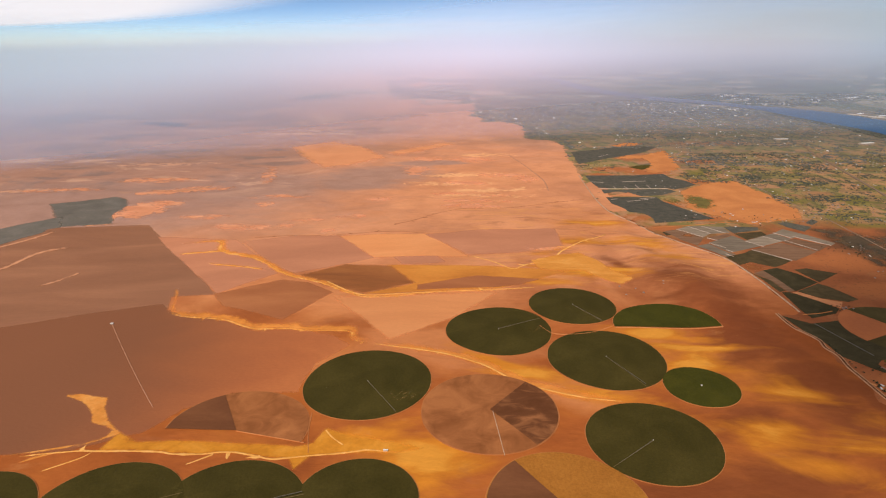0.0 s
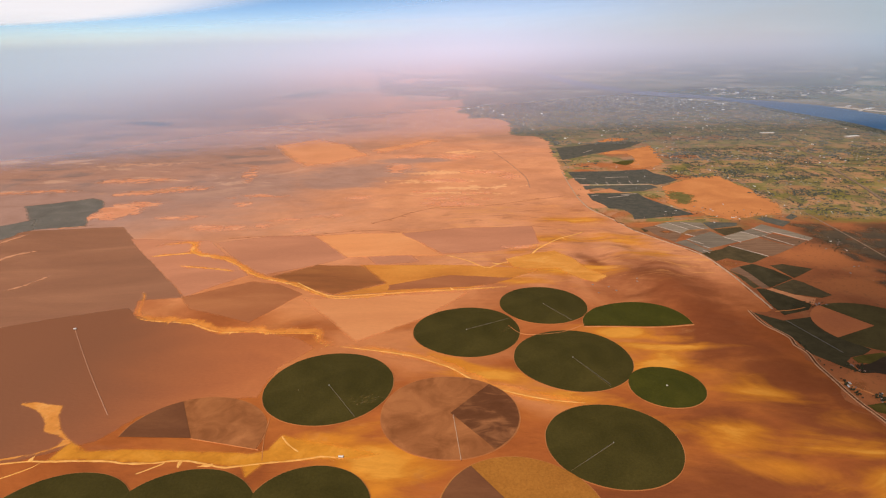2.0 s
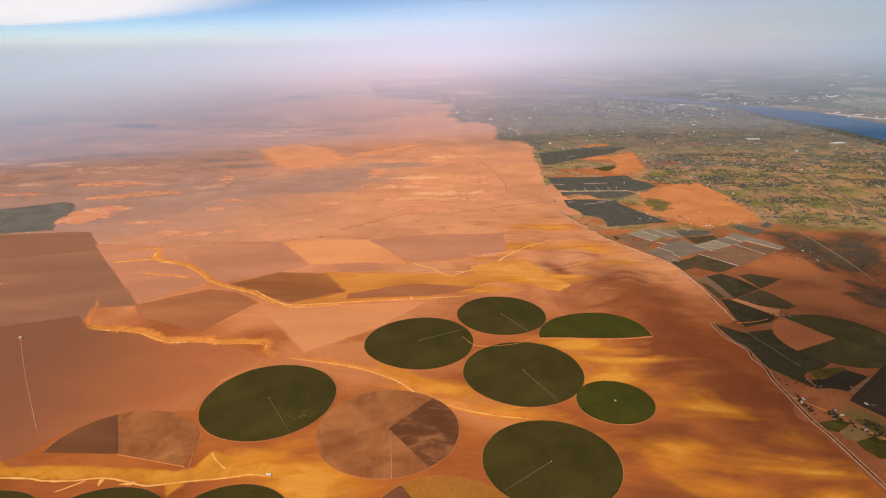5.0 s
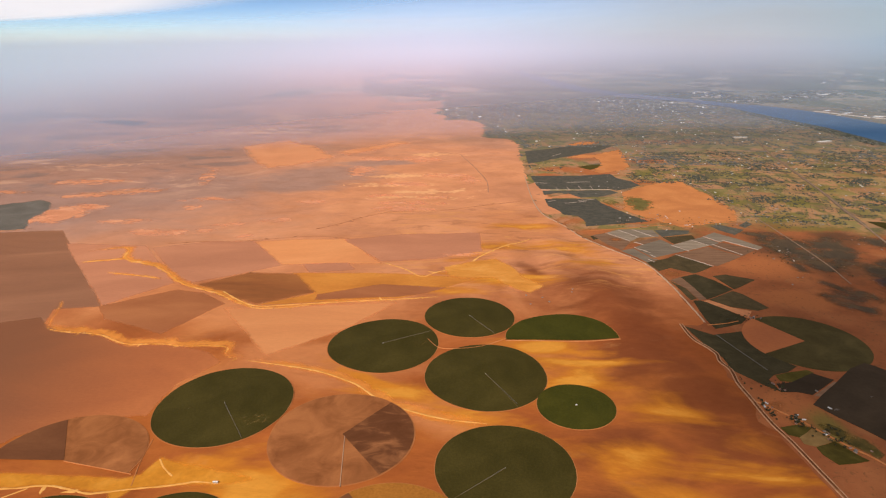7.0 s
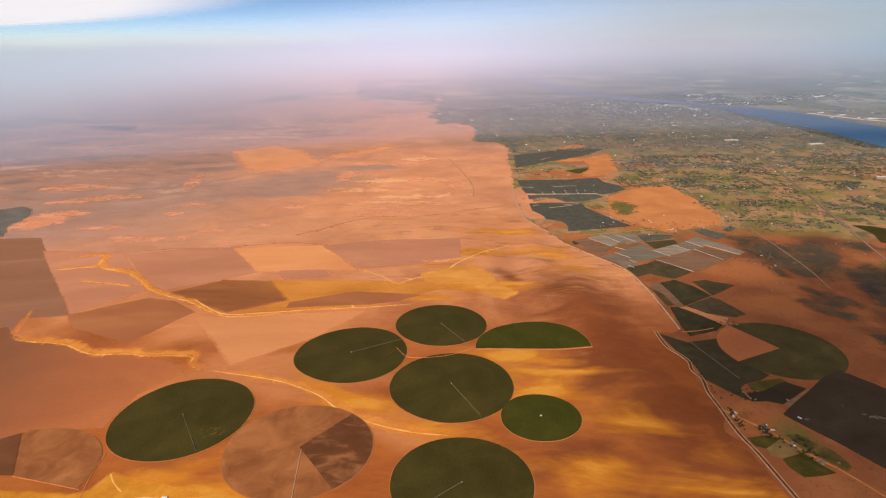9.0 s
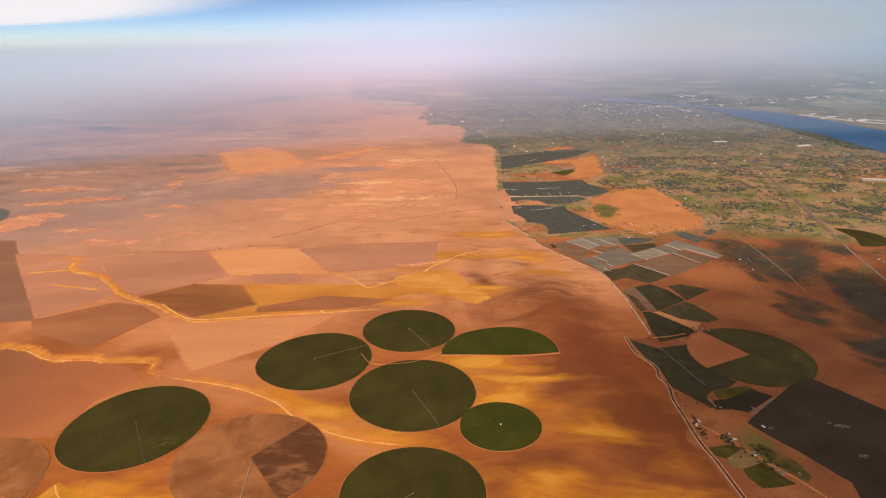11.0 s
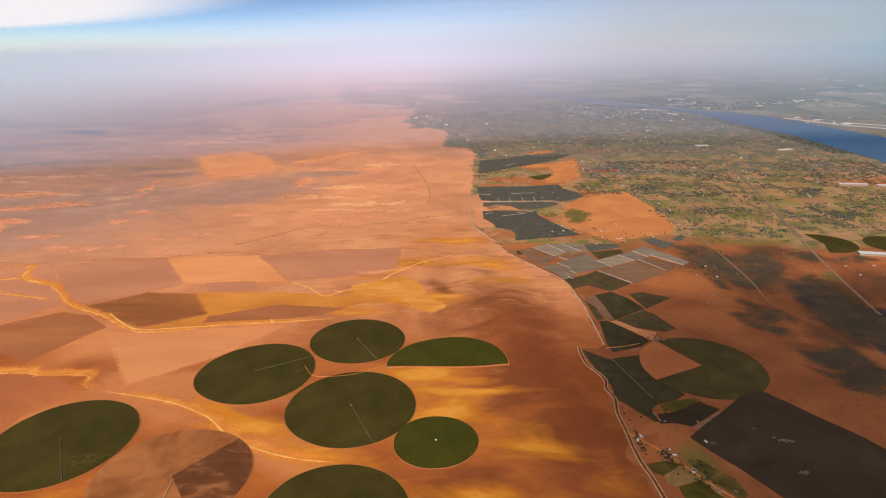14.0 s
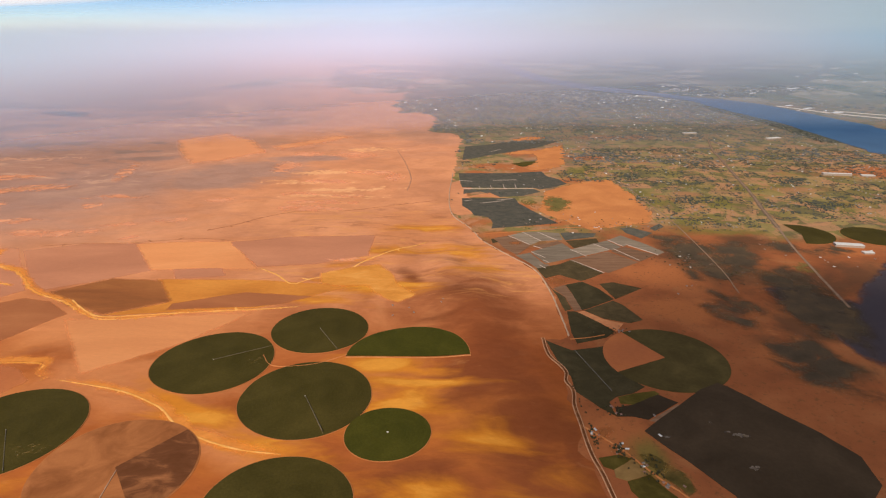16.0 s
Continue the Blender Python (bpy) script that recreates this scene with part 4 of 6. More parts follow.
field([(-66, 575), (-11, 632), (10, 625), (-20, 585), (-50, 552)], M_FARPEACH, "far pale peach strip", 2.5, 0.2)
field([(-400, 830), (-347, 806), (-332, 761), (-369, 762), (-420, 800)], M_SLATE, "far slate-grey irrigated patch", 3.0, 0.2)
field([(-266, 381), (-233, 402), (-224, 398), (-214, 384), (-211, 367), (-210, 356), (-198, 336), (-229, 329)], M_SAGE, "grey-green irrigated block on the upland", 1.0)
field([(-243, 290), (-227, 329), (-240, 352), (-262, 328), (-300, 300)], M_SAGE, "grey-green irrigated strip on the upland", 1.0)


# ---- circle fields with their pivots ----
def disc_part(name, r0, r1, a0, a1, cx, cy, lift, material, parent, label="", inner=False):
    """A ring sector on the land, with a low rim; local to its pivot."""
    rings, seg = max(1, int((r1 - r0) / 3)) + (0 if inner else 1), max(8, int((a1 - a0) / 4))
    verts, faces = [], []
    for i in range(rings + 1):
        r = r0 + (r1 - r0) * i / rings
        for k in range(seg + 1):
            a = radians(a0 + (a1 - a0) * k / seg)
            edge = 1 + (0.006 * noise.noise((cx + 3 * math.cos(a), cy + 3 * math.sin(a), 2)) if i == rings else 0)
            x, y = r * edge * math.cos(a), r * edge * math.sin(a)
            verts.append((x, y, float(relief(cx + x, cy + y)) + lift))
    w = seg + 1
    faces += [(i * w + k, (i + 1) * w + k, (i + 1) * w + k + 1, i * w + k + 1) for i in range(rings) for k in range(seg)]
    base = len(verts)
    for k in range(w):
        x, y, z = verts[rings * w + k]
        verts += [(x, y, z), (x * 1.002, y * 1.002, z - lift - 0.1)]
    faces += [(base + 2 * k, base + 2 * k + 1, base + 2 * k + 3, base + 2 * k + 2) for k in range(seg)]
    return mesh_object(name, verts, faces, material, parent, label)


def local_strip(name, a, b, width, cx, cy, lift, material, parent, label=""):
    line = spline([(cx + a[0], cy + a[1]), (cx + b[0], cy + b[1])], 1.5)
    verts, faces, _edge = ribbon_geometry(line, width, lift, 0.12, 1.0)
    return mesh_object(name, [(x - cx, y - cy, z) for x, y, z in verts], faces, material, parent, label)


def circle_field(cx, cy, r, material, label, a0=0.0, a1=360.0, rim=True, wedges=()):
    thing = new("circle_field")
    thing.location = (cx, cy, 0)
    tagged(thing, label, "field", "circle fields")
    disc_part("crop", 0.0, r, a0, a1, cx, cy, 0.2, material, thing)
    if rim:
        disc_part("rim_track", r - 0.05, r + 0.2, a0, a1, cx, cy, 0.13, M_RIM, thing, "faint dirt track round the crop", True)
    for w0, w1, wr0, wr1, wm, wl in wedges:
        disc_part("wedge", wr0, wr1, w0, w1, cx, cy, 0.27, wm, thing, wl)
    return thing


def pivot_machine(cx, cy, r, bearing, lane=True, lane_label="pale service lane from rim to pivot", field_thing=None):
    """The sprinkler boom: a pipe on wheeled towers, turning about a tower in the middle."""
    thing = new("irrigation_boom")
    tagged(thing, "long galvanised sprinkler boom on wheeled towers", "irrigation boom", "irrigation booms")
    n = 7
    bm = bmesh.new()
    box(bm, 0, r * 0.97, -0.035, 0.035, 0.17, 0.23)
    for i in range(n):
        x0, x1 = r * 0.97 * i / n, r * 0.97 * (i + 1) / n
        box(bm, x0 + 0.2, x1 - 0.2, -0.09, -0.06, 0.11, 0.14)
        box(bm, x0 + 0.2, x1 - 0.2, 0.06, 0.09, 0.11, 0.14)
    part("pipe", bm, M_STEEL, thing)
    bm = bmesh.new()
    bmesh.ops.create_cone(bm, cap_ends=True, segments=8, radius1=0.11, radius2=0.05, depth=0.3, matrix=Matrix.Translation((0, 0, 0.15)))
    part("pivot_tower", bm, M_WHITE, thing)
    for i in range(1, n + 1):
        bm = bmesh.new()
        x = r * 0.97 * i / n
        box(bm, x - 0.03, x + 0.03, -0.14, 0.14, 0.04, 0.08)
        box(bm, x - 0.03, x + 0.03, -0.03, 0.03, 0.06, 0.2)
        tower = part("tower", bm, M_STEEL, thing)
        for s in (-0.13, 0.13):
            bm = bmesh.new()
            bmesh.ops.create_cone(bm, cap_ends=True, segments=8, radius1=0.05, radius2=0.05, depth=0.03, matrix=Matrix.Translation((x, s, 0.05)) @ pose(0, 0, 0, 0, 90, 90))
            part("wheel", bm, M_TYRE, tower)
    z = float(relief(cx, cy)) + 0.22
    thing.matrix_world = pose(cx, cy, z, 0, 0, bearing)
    if lane and field_thing:
        a = radians(bearing)
        local_strip("service_lane", (0, 0), (r * math.cos(a), r * math.sin(a)), 0.16, cx, cy, 0.26, M_DIM, field_thing, lane_label)
    return thing


f_a = circle_field(-26, 162.6, 19.8, M_CROP, "dark green irrigated circle field with a thin patch")
pivot_machine(-26, 162.6, 19.4, -58, field_thing=f_a)
f_b = circle_field(17.4, 199, 19.4, M_CROP, "dark green irrigated circle field with pale scratches")
pivot_machine(17.4, 199, 19, 28, field_thing=f_b)
f_c = circle_field(48.7, 220.4, 17.3, M_CROP, "olive irrigated circle field touching its neighbours")
pivot_machine(48.7, 220.4, 17, -60, field_thing=f_c)
f_d = circle_field(52, 178, 19.4, M_CROP, "large dark green irrigated circle field amid others")
pivot_machine(52, 178, 19, -64, field_thing=f_d)
f_e = circle_field(77.4, 161, 11.4, M_CROPGREEN, "small brighter green irrigated circle field")
f_f = circle_field(54, 134.6, 17.6, M_CROP, "dark green irrigated circle field nearest the wash")
pivot_machine(54, 134.6, 17.2, -141, field_thing=f_f)
f_g = circle_field(11.2, 147.4, 19.6, M_FALLOW, "bare brown fallow circle field with a dark wedge", wedges=((-54, 52, 0.0, 19.4, M_FALLOWDARK, "dark tilled wedge"),))
local_strip("service_lane", (0.8, -1), (2.6, -20), 0.16, 11.2, 147.4, 0.36, M_LANE, f_g, "pale lane from the rim to the pivot")
f_h = circle_field(81, 201, 20.2, M_CROPGREEN, "green half-circle field with a straight edge", 0, 180)
local_strip("edge_track", (-20.4, -0.5), (20.4, -0.5), 0.6, 81, 201, 0.14, M_TRACK, f_h, "pale track along the straight edge")
f_i = circle_field(-112, 104, 17.4, M_CROP, "dark grey-green irrigated circle field by the wash")
f_j = circle_field(-79, 107, 17.6, M_CROP, "dark green irrigated circle field below a wash")
pivot_machine(-79, 107, 17.2, 22, field_thing=f_j)
f_k = circle_field(-50.4, 108.4, 17.2, M_CROP, "dark green irrigated circle field below the golden wash")
pivot_machine(-50.4, 108.4, 16.8, 20, field_thing=f_k)
f_l = circle_field(-22, 112.4, 14.6, M_CROP, "dark green irrigated circle field beside the fallow one")
pivot_machine(-22, 112.4, 14.2, 200, lane=False)
f_m = circle_field(27, 110, 19, M_STUBBLE, "golden stubble circle field with a brown sector", wedges=((125, 185, 0.0, 18.8, M_SECTOR, "dark brown sector"),))
f_n = circle_field(-59, 138.6, 19.6, M_FALLOW, "brown fallow part-circle field with a dark sector", -16, 180, True, ((118, 180, 0.0, 19.4, M_SECTOR, "dark brown tilled sector"),))

# thin patches and scratches in the crops
scratch_rng = random.Random(21)
for cx, cy, sx, sy, n, way in ((-14.5, 154, 4.2, 2.8, 26, 25), (30.5, 198.5, 4.0, 3.0, 20, 40), (-36, 160, 5, 1.5, 4, 0)):
    for _ in range(n):
        x, y, a, s = cx + scratch_rng.gauss(0, sx / 2), cy + scratch_rng.gauss(0, sy / 2), radians(way + scratch_rng.gauss(0, 25)), scratch_rng.uniform(0.3, 1.3)
        ribbon("bare_streak", [(x - s * math.cos(a), y - s * math.sin(a)), (x, y + scratch_rng.uniform(-0.2, 0.2)), (x + s * math.cos(a), y + s * math.sin(a))], scratch_rng.uniform(0.15, 0.6), M_THIN, 0.3, 0.9, scratch_rng.random() * 9, step=0.5,
               label="thin bare streak in the crop", category="bare streak", group="bare streaks in the crops")
ribbon("farm_track", [(33, 202), (37, 196), (44, 195), (52, 196.4), (58, 200), (61, 202)], 0.2, M_TRACK, 0.26, 0.15, 1, label="pale farm track between circle fields", category="track")

# ---- washes, tracks and scars of the upland ----
def wash(points, width, label, spurs=14, seed=1.0, material=None, lift=0.11, band=None, shift=1.2, ragged=0.6):
    """A thin bright channel with side gullies, beside a band of golden sand where there is one."""
    thing = ribbon("wash", points, width, material or (M_SAND if callable(width) or width > 1 else M_CHANNEL), lift, ragged, seed, spurs, 0.7, None, label, "wash", "", "", 0.0, 0.2)
    if band:
        bed = ribbon("sand_flat", [(x + 0.3 * shift, y + shift) for x, y in points], band, M_MARGIN, lift - 0.025, 0.7, seed + 4, 0, 1.0, None, "", "", "", "", 0.0, 0.2)
        bed.parent = thing
        bed["label"] = "golden sand flat"
    return thing


wash([(-112, 216), (-107, 211.8), (-88, 207.7), (-74.5, 200.8), (-61.7, 200.3), (-51.6, 198), (-37.4, 196.5), (-35.2, 190.4), (-27.3, 187.5)], lambda s: 1.7 - 0.3 * s,
     "bright sandy wash winding between tilled fields", 18, 1, band=lambda s: 7.0 - 1.5 * s, shift=1.7)
wash([(-27.3, 187.5), (-14, 184), (-3.3, 180.5), (5, 176.4), (12, 172), (20, 164), (30, 158), (40, 154.5), (51, 153)], 0.7, "thin bright channel between circle fields", 1, 16, band=lambda s: 5.0 + 1.5 * s, shift=0.8, ragged=0.4)
wash([(-120, 239), (-116, 232), (-113, 222), (-110, 214)], 2.6, "sandy head of a wash", 3, 21, M_MARGIN, ragged=0.9)
wash([(-143, 299), (-124.3, 302), (-116.4, 285.4), (-99.5, 277), (-87.7, 266), (-76.2, 254), (-57, 243), (-44, 233.4), (-35, 229.6), (-22, 231), (-4.4, 235), (20, 236.5), (40, 240)], lambda s: 2.6 - 1.5 * s, "long sandy wash along the stubble field", 22, 3,
     band=lambda s: 7.0 - 4.0 * s, shift=1.3, ragged=0.8)
wash([(-137, 282.6), (-126, 284), (-116.4, 285.4)], 2.4, "short sandy side wash", 4, 4, band=4.0, shift=0.5)
wash([(-117, 268.6), (-100, 263), (-86, 258)], 2.0, "thin sandy side wash", 5, 5, band=3.6, shift=0.5)
sheet("sand_flat", [(-91, 137.6), (-83.4, 133.3), (-74.8, 134.5), (-62.4, 134.1), (-53, 133.4), (-40.6, 132.3), (-37.1, 133.5), (-34.8, 140.5), (-29.6, 137.9), (-21.6, 136.3), (-13.7, 133.9), (-4.6, 130.9), (-13.3, 128.8), (-20.6, 129), (-27.9, 128.3), (-35.7, 127.4), (-39.2, 121.4), (-41.9, 126), (-46.2, 125.8), (-50.9, 127), (-57.2, 128.1), (-67.2, 127.4), (-76.3, 128), (-92.7, 128.4), (-92.1, 131.1)],
      M_GOLDFLAT, 0.075, 1.6, 0.35, 1.6, None, "golden sand flat along the foot of tilled fields", "sand flat", seed=5.0)
sheet("sand_fan", [(-118.5, 155.5), (-112.5, 156.5), (-102.8, 154.7), (-100.9, 149.7), (-96.2, 142.8), (-91.3, 138.1), (-88.8, 136.4), (-91, 134.7), (-96, 131.3), (-107.5, 128.3), (-117.3, 127.3), (-114.1, 123), (-110.7, 124.3), (-108.3, 127.1), (-99.6, 129.9), (-99.4, 130.8), (-93.6, 135.1), (-93.4, 137.6), (-96.9, 139.6), (-101.6, 141.4), (-103, 145.4), (-106.4, 149.1), (-110.1, 151.9)],
      M_FAN, 0.1, 1.6, 0.3, 1.0, None, "fan of bright sand at the head of a wash", "sand fan", seed=3.0)
wash([(-111.4, 127.3), (-97.5, 128.9), (-93, 128.8), (-76.7, 128.9), (-71.9, 128), (-65.2, 128.1), (-57.5, 129), (-51.1, 127.7), (-46.3, 126.2), (-42.1, 126.7), (-35.8, 128), (-28, 129), (-22.3, 130.4), (-16.3, 129.7)], 0.75, "bright rim channel of a golden sand flat", 3, 7)
wash([(-92.9, 128.6), (-94.5, 126.3), (-97.3, 124.2), (-102, 121)], 0.6, "short branching gully of bright sand", 0, 12)
wash([(-61.3, 128.1), (-64.2, 125.7), (-66.8, 123.9)], 0.6, "short thin gully of bright sand", 0, 13)
wash([(-34.4, 138.7), (-31.8, 135.2), (-28.5, 132.2)], 0.5, "small gully in golden sand", 0, 14)
wash([(-55.2, 245.4), (-46.2, 237.1), (-36.9, 231.9), (-22.7, 233.4), (-3.5, 235.2), (15.9, 237), (36.8, 239.4)], 0.9, "thin bright gully along a stubble field", 2, 15)
wash([(10.2, 280.1), (20.3, 271.5), (28.8, 262.4), (36.4, 268.5), (48.5, 274.8), (57.1, 288), (68.7, 300.4), (86.1, 315.9)], 0.95, "thin sandy gully running towards the bluff", 3, 8)
for line, text in (([(-33, 332), (-22, 342), (-10, 355), (8, 366), (34, 369), (61, 380), (90, 390)], "thin dark gully across the upland"), ([(-107, 309), (-87, 314.5), (-58, 315.5), (-30, 319), (-12, 316)], "dark furrow along a field edge")):
    ribbon("gully", line, 0.34, M_GULLY, 0.12, 0.9, 3, 5, 0.9, None, text, "gully")


def scar(x, y, rx, ry, turn):
    """A patch of bare sand that breaks up into slivers."""
    cc, ss, pts = math.cos(radians(turn)), math.sin(radians(turn)), []
    for i in range(20):
        u, v = rx * math.cos(i * math.pi / 10), ry * math.sin(i * math.pi / 10)
        pts.append((x + u * cc - v * ss, y + u * ss + v * cc))
    sheet("sand_scar", pts, M_SANDPALE, 0.06, 4, 0.5, 3.0, None, "ragged pale orange sand scar on the upland", "sand scar", "sand scars", "", x)


for x, y, rx, ry, turn in ((-146, 474, 8, 40, 12), (-207, 415, 22, 10, 8), (-183, 426, 26, 12, 8), (-122, 330, 26, 8, 4), (-123, 382, 9, 8, 0), (-97, 333, 9, 9, 0), (-69, 320, 8, 8, 0), (-118, 400, 26, 8, 0),
                            (-29, 489, 14, 22, 0), (13, 373, 22, 10, 0), (18, 388, 26, 8, 2), (30, 405, 14, 7, 0), (0, 408, 15, 7, 0), (13, 444, 20, 9, 0), (-20, 538, 18, 12, 0), (19, 536, 22, 14, 0),
                            (-48, 395, 11, 7, 0), (49, 291, 14, 5, 0), (-197, 368, 19, 26, 8), (-186, 382, 12, 12, 0), (-205, 354, 12, 12, 0), (-230, 455, 34, 12, 6), (-290, 420, 40, 9, 8), (60, 455, 10, 16, 0), (-150, 350, 18, 8, 8),
                            (-62, 352, 12, 7, 0), (40, 470, 22, 10, 0), (-88, 345, 14, 6, 0)):
    scar(x, y, rx, ry, turn)
for line, wide in (([(-250, 280), (-236.7, 294.8), (-229.3, 306.1), (-223.4, 321.4)], 5.0), ([(-226, 248), (-213.9, 263.2), (-210, 284), (-198.4, 293.7)], 4.4), ([(-183.5, 240), (-176.7, 247.5), (-172.2, 259.4)], 3.4), ([(-216, 331), (-205, 334), (-193, 338)], 3.4), ([(-217.9, 420), (-194.3, 420), (-178, 438)], 6.0)):
    ribbon("sand_streak", line, wide, M_STREAK, 0.2, 0.4, wide, 0, 2.0, None, "pale wind-drawn sand streak on the upland", "sand streak", "sand streaks", "", 0.0, 0.2)
ribbon("farm_track", [(-40, 147), (-39, 138), (-37, 129)], 0.24, M_TRACK, 0.1, 0.1, label="pale dirt track to the wash", category="track")
ribbon("farm_track", [(-39, 133), (-50, 136), (-59, 138.4)], 0.15, M_TRACK, 0.24, 0.1, label="pale dirt track along a fallow field", category="track")
ribbon("farm_track", [(-128, 203), (-108, 176), (-87, 149)], 0.26, M_FAINTLANE, 0.1, 0.2, label="thin pale service lane across a tilled field", category="track")
ribbon("farm_track", [(54, 559), (65, 499), (71, 451), (70, 415)], 0.8, M_FAINTLANE, 0.12, 0.8, label="pale winding track on the upland", category="track", step=3)

# ---- canal along the bluff ----
CANAL = [(133, 112), (131.5, 137), (131, 144.5), (130.1, 150.7), (129.9, 157.4), (130.1, 164.6), (130.1, 172.5), (131.1, 178), (131.3, 181.5), (130.3, 185.7), (131.3, 190.5), (130.2, 195), (128, 200), (127.4, 205), (127.6, 213)]
canal = new("canal")
tagged(canal, "narrow irrigation canal with two pale banks", "canal", kind="structure")
for off, nm in ((-0.5, "bank"), (0.5, "bank")):
    ribbon(nm, [(x + off, y) for x, y in CANAL], 0.3, M_BANK, 0.3, 0.12, 2, parent=canal, step=0.8)
ribbon("bed", CANAL, 0.8, M_FALLOWDARK, 0.22, 0.0, parent=canal, step=0.8)
ribbon("bluff_track", [(137, 214), (137.4, 232), (137, 256), (134, 277), (122, 299), (114, 316), (108, 338), (99, 362), (98, 403), (102, 468)], 0.6, M_LANE, 0.3, 0.5, label="pale dirt track along the bluff edge", category="track")

# ---- valley fields ----
def plot(poly, material, label, ragged=0.2, lift=0.12, cell=6.0, seed=0.0):
    LAID.append(label)
    return sheet("field", poly, material, lift + 0.0015 * (len(LAID) - 12), cell, ragged, 3.0, None, label, "field", "", "", seed)


DARK = "dark green orchard block in the valley"
plot([(115.6, 572.1), (135.5, 580.3), (161.2, 597.7), (183.9, 603.6), (208, 600.5), (180.8, 566.3), (166.5, 555.8), (142.1, 538.3), (110.7, 512.8)], M_ORCHARD, DARK, 0.8)
plot([(149.8, 499.6), (162.1, 506), (170.7, 508.1), (167.4, 495.4), (157.2, 487.2)], M_OLIVE, "small olive block among bare earth", 0.6)
plot([(106.3, 466.3), (143.8, 466.1), (169.4, 471.6), (170.7, 456.9), (178.3, 446.5), (181, 433.3), (172.3, 425.5), (159.4, 418), (156.3, 422.5), (107.2, 423.4), (106.1, 435.3)], M_ORCHARD, DARK, 0.5)
plot([(107.8, 418.3), (155.8, 419.5), (159.2, 412.1), (145.8, 402.2), (128.9, 398.9), (118.9, 413.8), (107.3, 406.7)], M_ORCHARD, DARK, 0.3)
plot([(107, 399), (124.7, 410.1), (131, 398.2)], M_CLAY, "narrow orange gap between orchards", 0.1)
plot([(106.1, 396.3), (117.8, 396.3), (140.3, 396.1), (141, 385), (147.8, 366.8), (158, 343.9), (115.1, 334.2), (113.7, 346.2), (109.8, 368.2), (105.4, 377.8)], M_ORCHARD, DARK, 0.5)
plot([(140.6, 392.8), (148.9, 398.1), (155.4, 392.7), (150, 370.3), (144.4, 373.9)], M_PASTURE, "thin olive strip beside an orchard", 0.5)
plot([(160.6, 606.8), (178.5, 624.2), (202.6, 625.7), (193.1, 609.8), (166.8, 599.2)], M_ORANGE, "bare orange strip above an orchard", 1.5)
plot([(144.3, 535.8), (161.1, 553.2), (180.5, 558.3), (208.2, 580), (194.4, 499.4), (182.8, 481.1), (166.2, 473.5), (156.2, 479.3), (172.3, 512.5), (173, 535.7)], M_ORANGE, "far bare orange field beside orchards", 2)
plot([(161.6, 415), (172.1, 423.9), (183.7, 433.3), (202.4, 444.7), (215.1, 446.3), (216.6, 429.9), (220.2, 397.7), (218.7, 366.3), (212.2, 344.5), (202.3, 341.5), (188.3, 336.7), (175.8, 330), (164.1, 339.8), (162.6, 348), (157.8, 348), (149.2, 369.1), (155.8, 388.8)], M_ORANGE, "bare orange field in the valley", 0.6)
plot([(155.2, 387.5), (160.9, 402.1), (168.2, 403.5), (174.1, 397.9), (177, 386.1), (171.7, 372.5), (164, 363.2), (153.5, 366.7)], M_PASTURE, "olive green patch in a bare field", 0.6)
plot([(206.3, 334.6), (214.4, 343.5), (215.1, 337.5), (208.1, 330.7)], M_ORCHARD, "small dark grove beside a bare field", 0.6)
plot([(189.9, 334.7), (196.1, 336.6), (205.3, 327), (196.3, 318), (191.1, 327.1)], M_ORCHARD, DARK, 0.3)
NET, BROWNNET = "grey netted orchard block", "brown netted orchard block"
plot([(119.6, 319.4), (127.7, 322.9), (137.2, 308.1), (128.6, 294.7), (123.6, 304.2)], M_BROWNNET, BROWNNET, 0.1)
plot([(128.4, 323.8), (135.9, 328.4), (143.1, 314.9), (137.6, 309)], M_NET, NET, 0.1)
plot([(136.6, 328.8), (143.6, 329.3), (151.4, 315.7), (143.7, 314.9)], M_NET, NET, 0.1)
plot([(144.5, 329.2), (155.1, 327.3), (155.1, 316.5), (152, 315.7)], M_NET, NET, 0.1)
plot([(138.5, 307.3), (151.5, 314.4), (153.7, 312.2), (143, 304)], M_BROWNNET, BROWNNET, 0.1)
plot([(136.2, 299.3), (153.8, 311.4), (157.2, 301.5), (160.7, 293.8), (140.7, 283.7), (137.1, 294.7)], M_NET, NET, 0.1)
plot([(128, 294), (135.4, 297.8), (139.8, 283), (142.4, 281.6), (136, 277.5), (133, 285.1)], M_NET, NET, 0.1)
plot([(156.5, 302.3), (169, 310), (175.6, 301.4), (161.8, 293.8)], M_NET, NET, 0.1)
plot([(169.7, 310.4), (177.6, 315.1), (182.4, 305.4), (176.3, 301)], M_NET, NET, 0.1)
plot([(178.4, 315.9), (186.9, 323), (192.6, 314.5), (186.2, 308.6), (183.7, 306.2)], M_NET, NET, 0.1)
plot([(188.3, 319.8), (194.4, 311.9), (201.3, 298.1), (196.9, 294.3), (186.7, 308.6)], M_NET, NET, 0.1)
plot([(177.5, 302.2), (184.1, 305.4), (195.6, 294.3), (185.1, 285.5), (175.5, 299)], M_BROWNNET, BROWNNET, 0.1)
plot([(160.9, 292.3), (173.6, 299.1), (184.3, 284.8), (166.6, 272), (153.7, 287.9)], M_BROWNNET, "rust-brown block beside netted orchards", 0.1)
plot([(125.1, 312.4), (131.5, 317.1), (136.7, 309), (127.7, 307.8)], M_UMBER, "dark brown block amid netted orchards", 0.1)
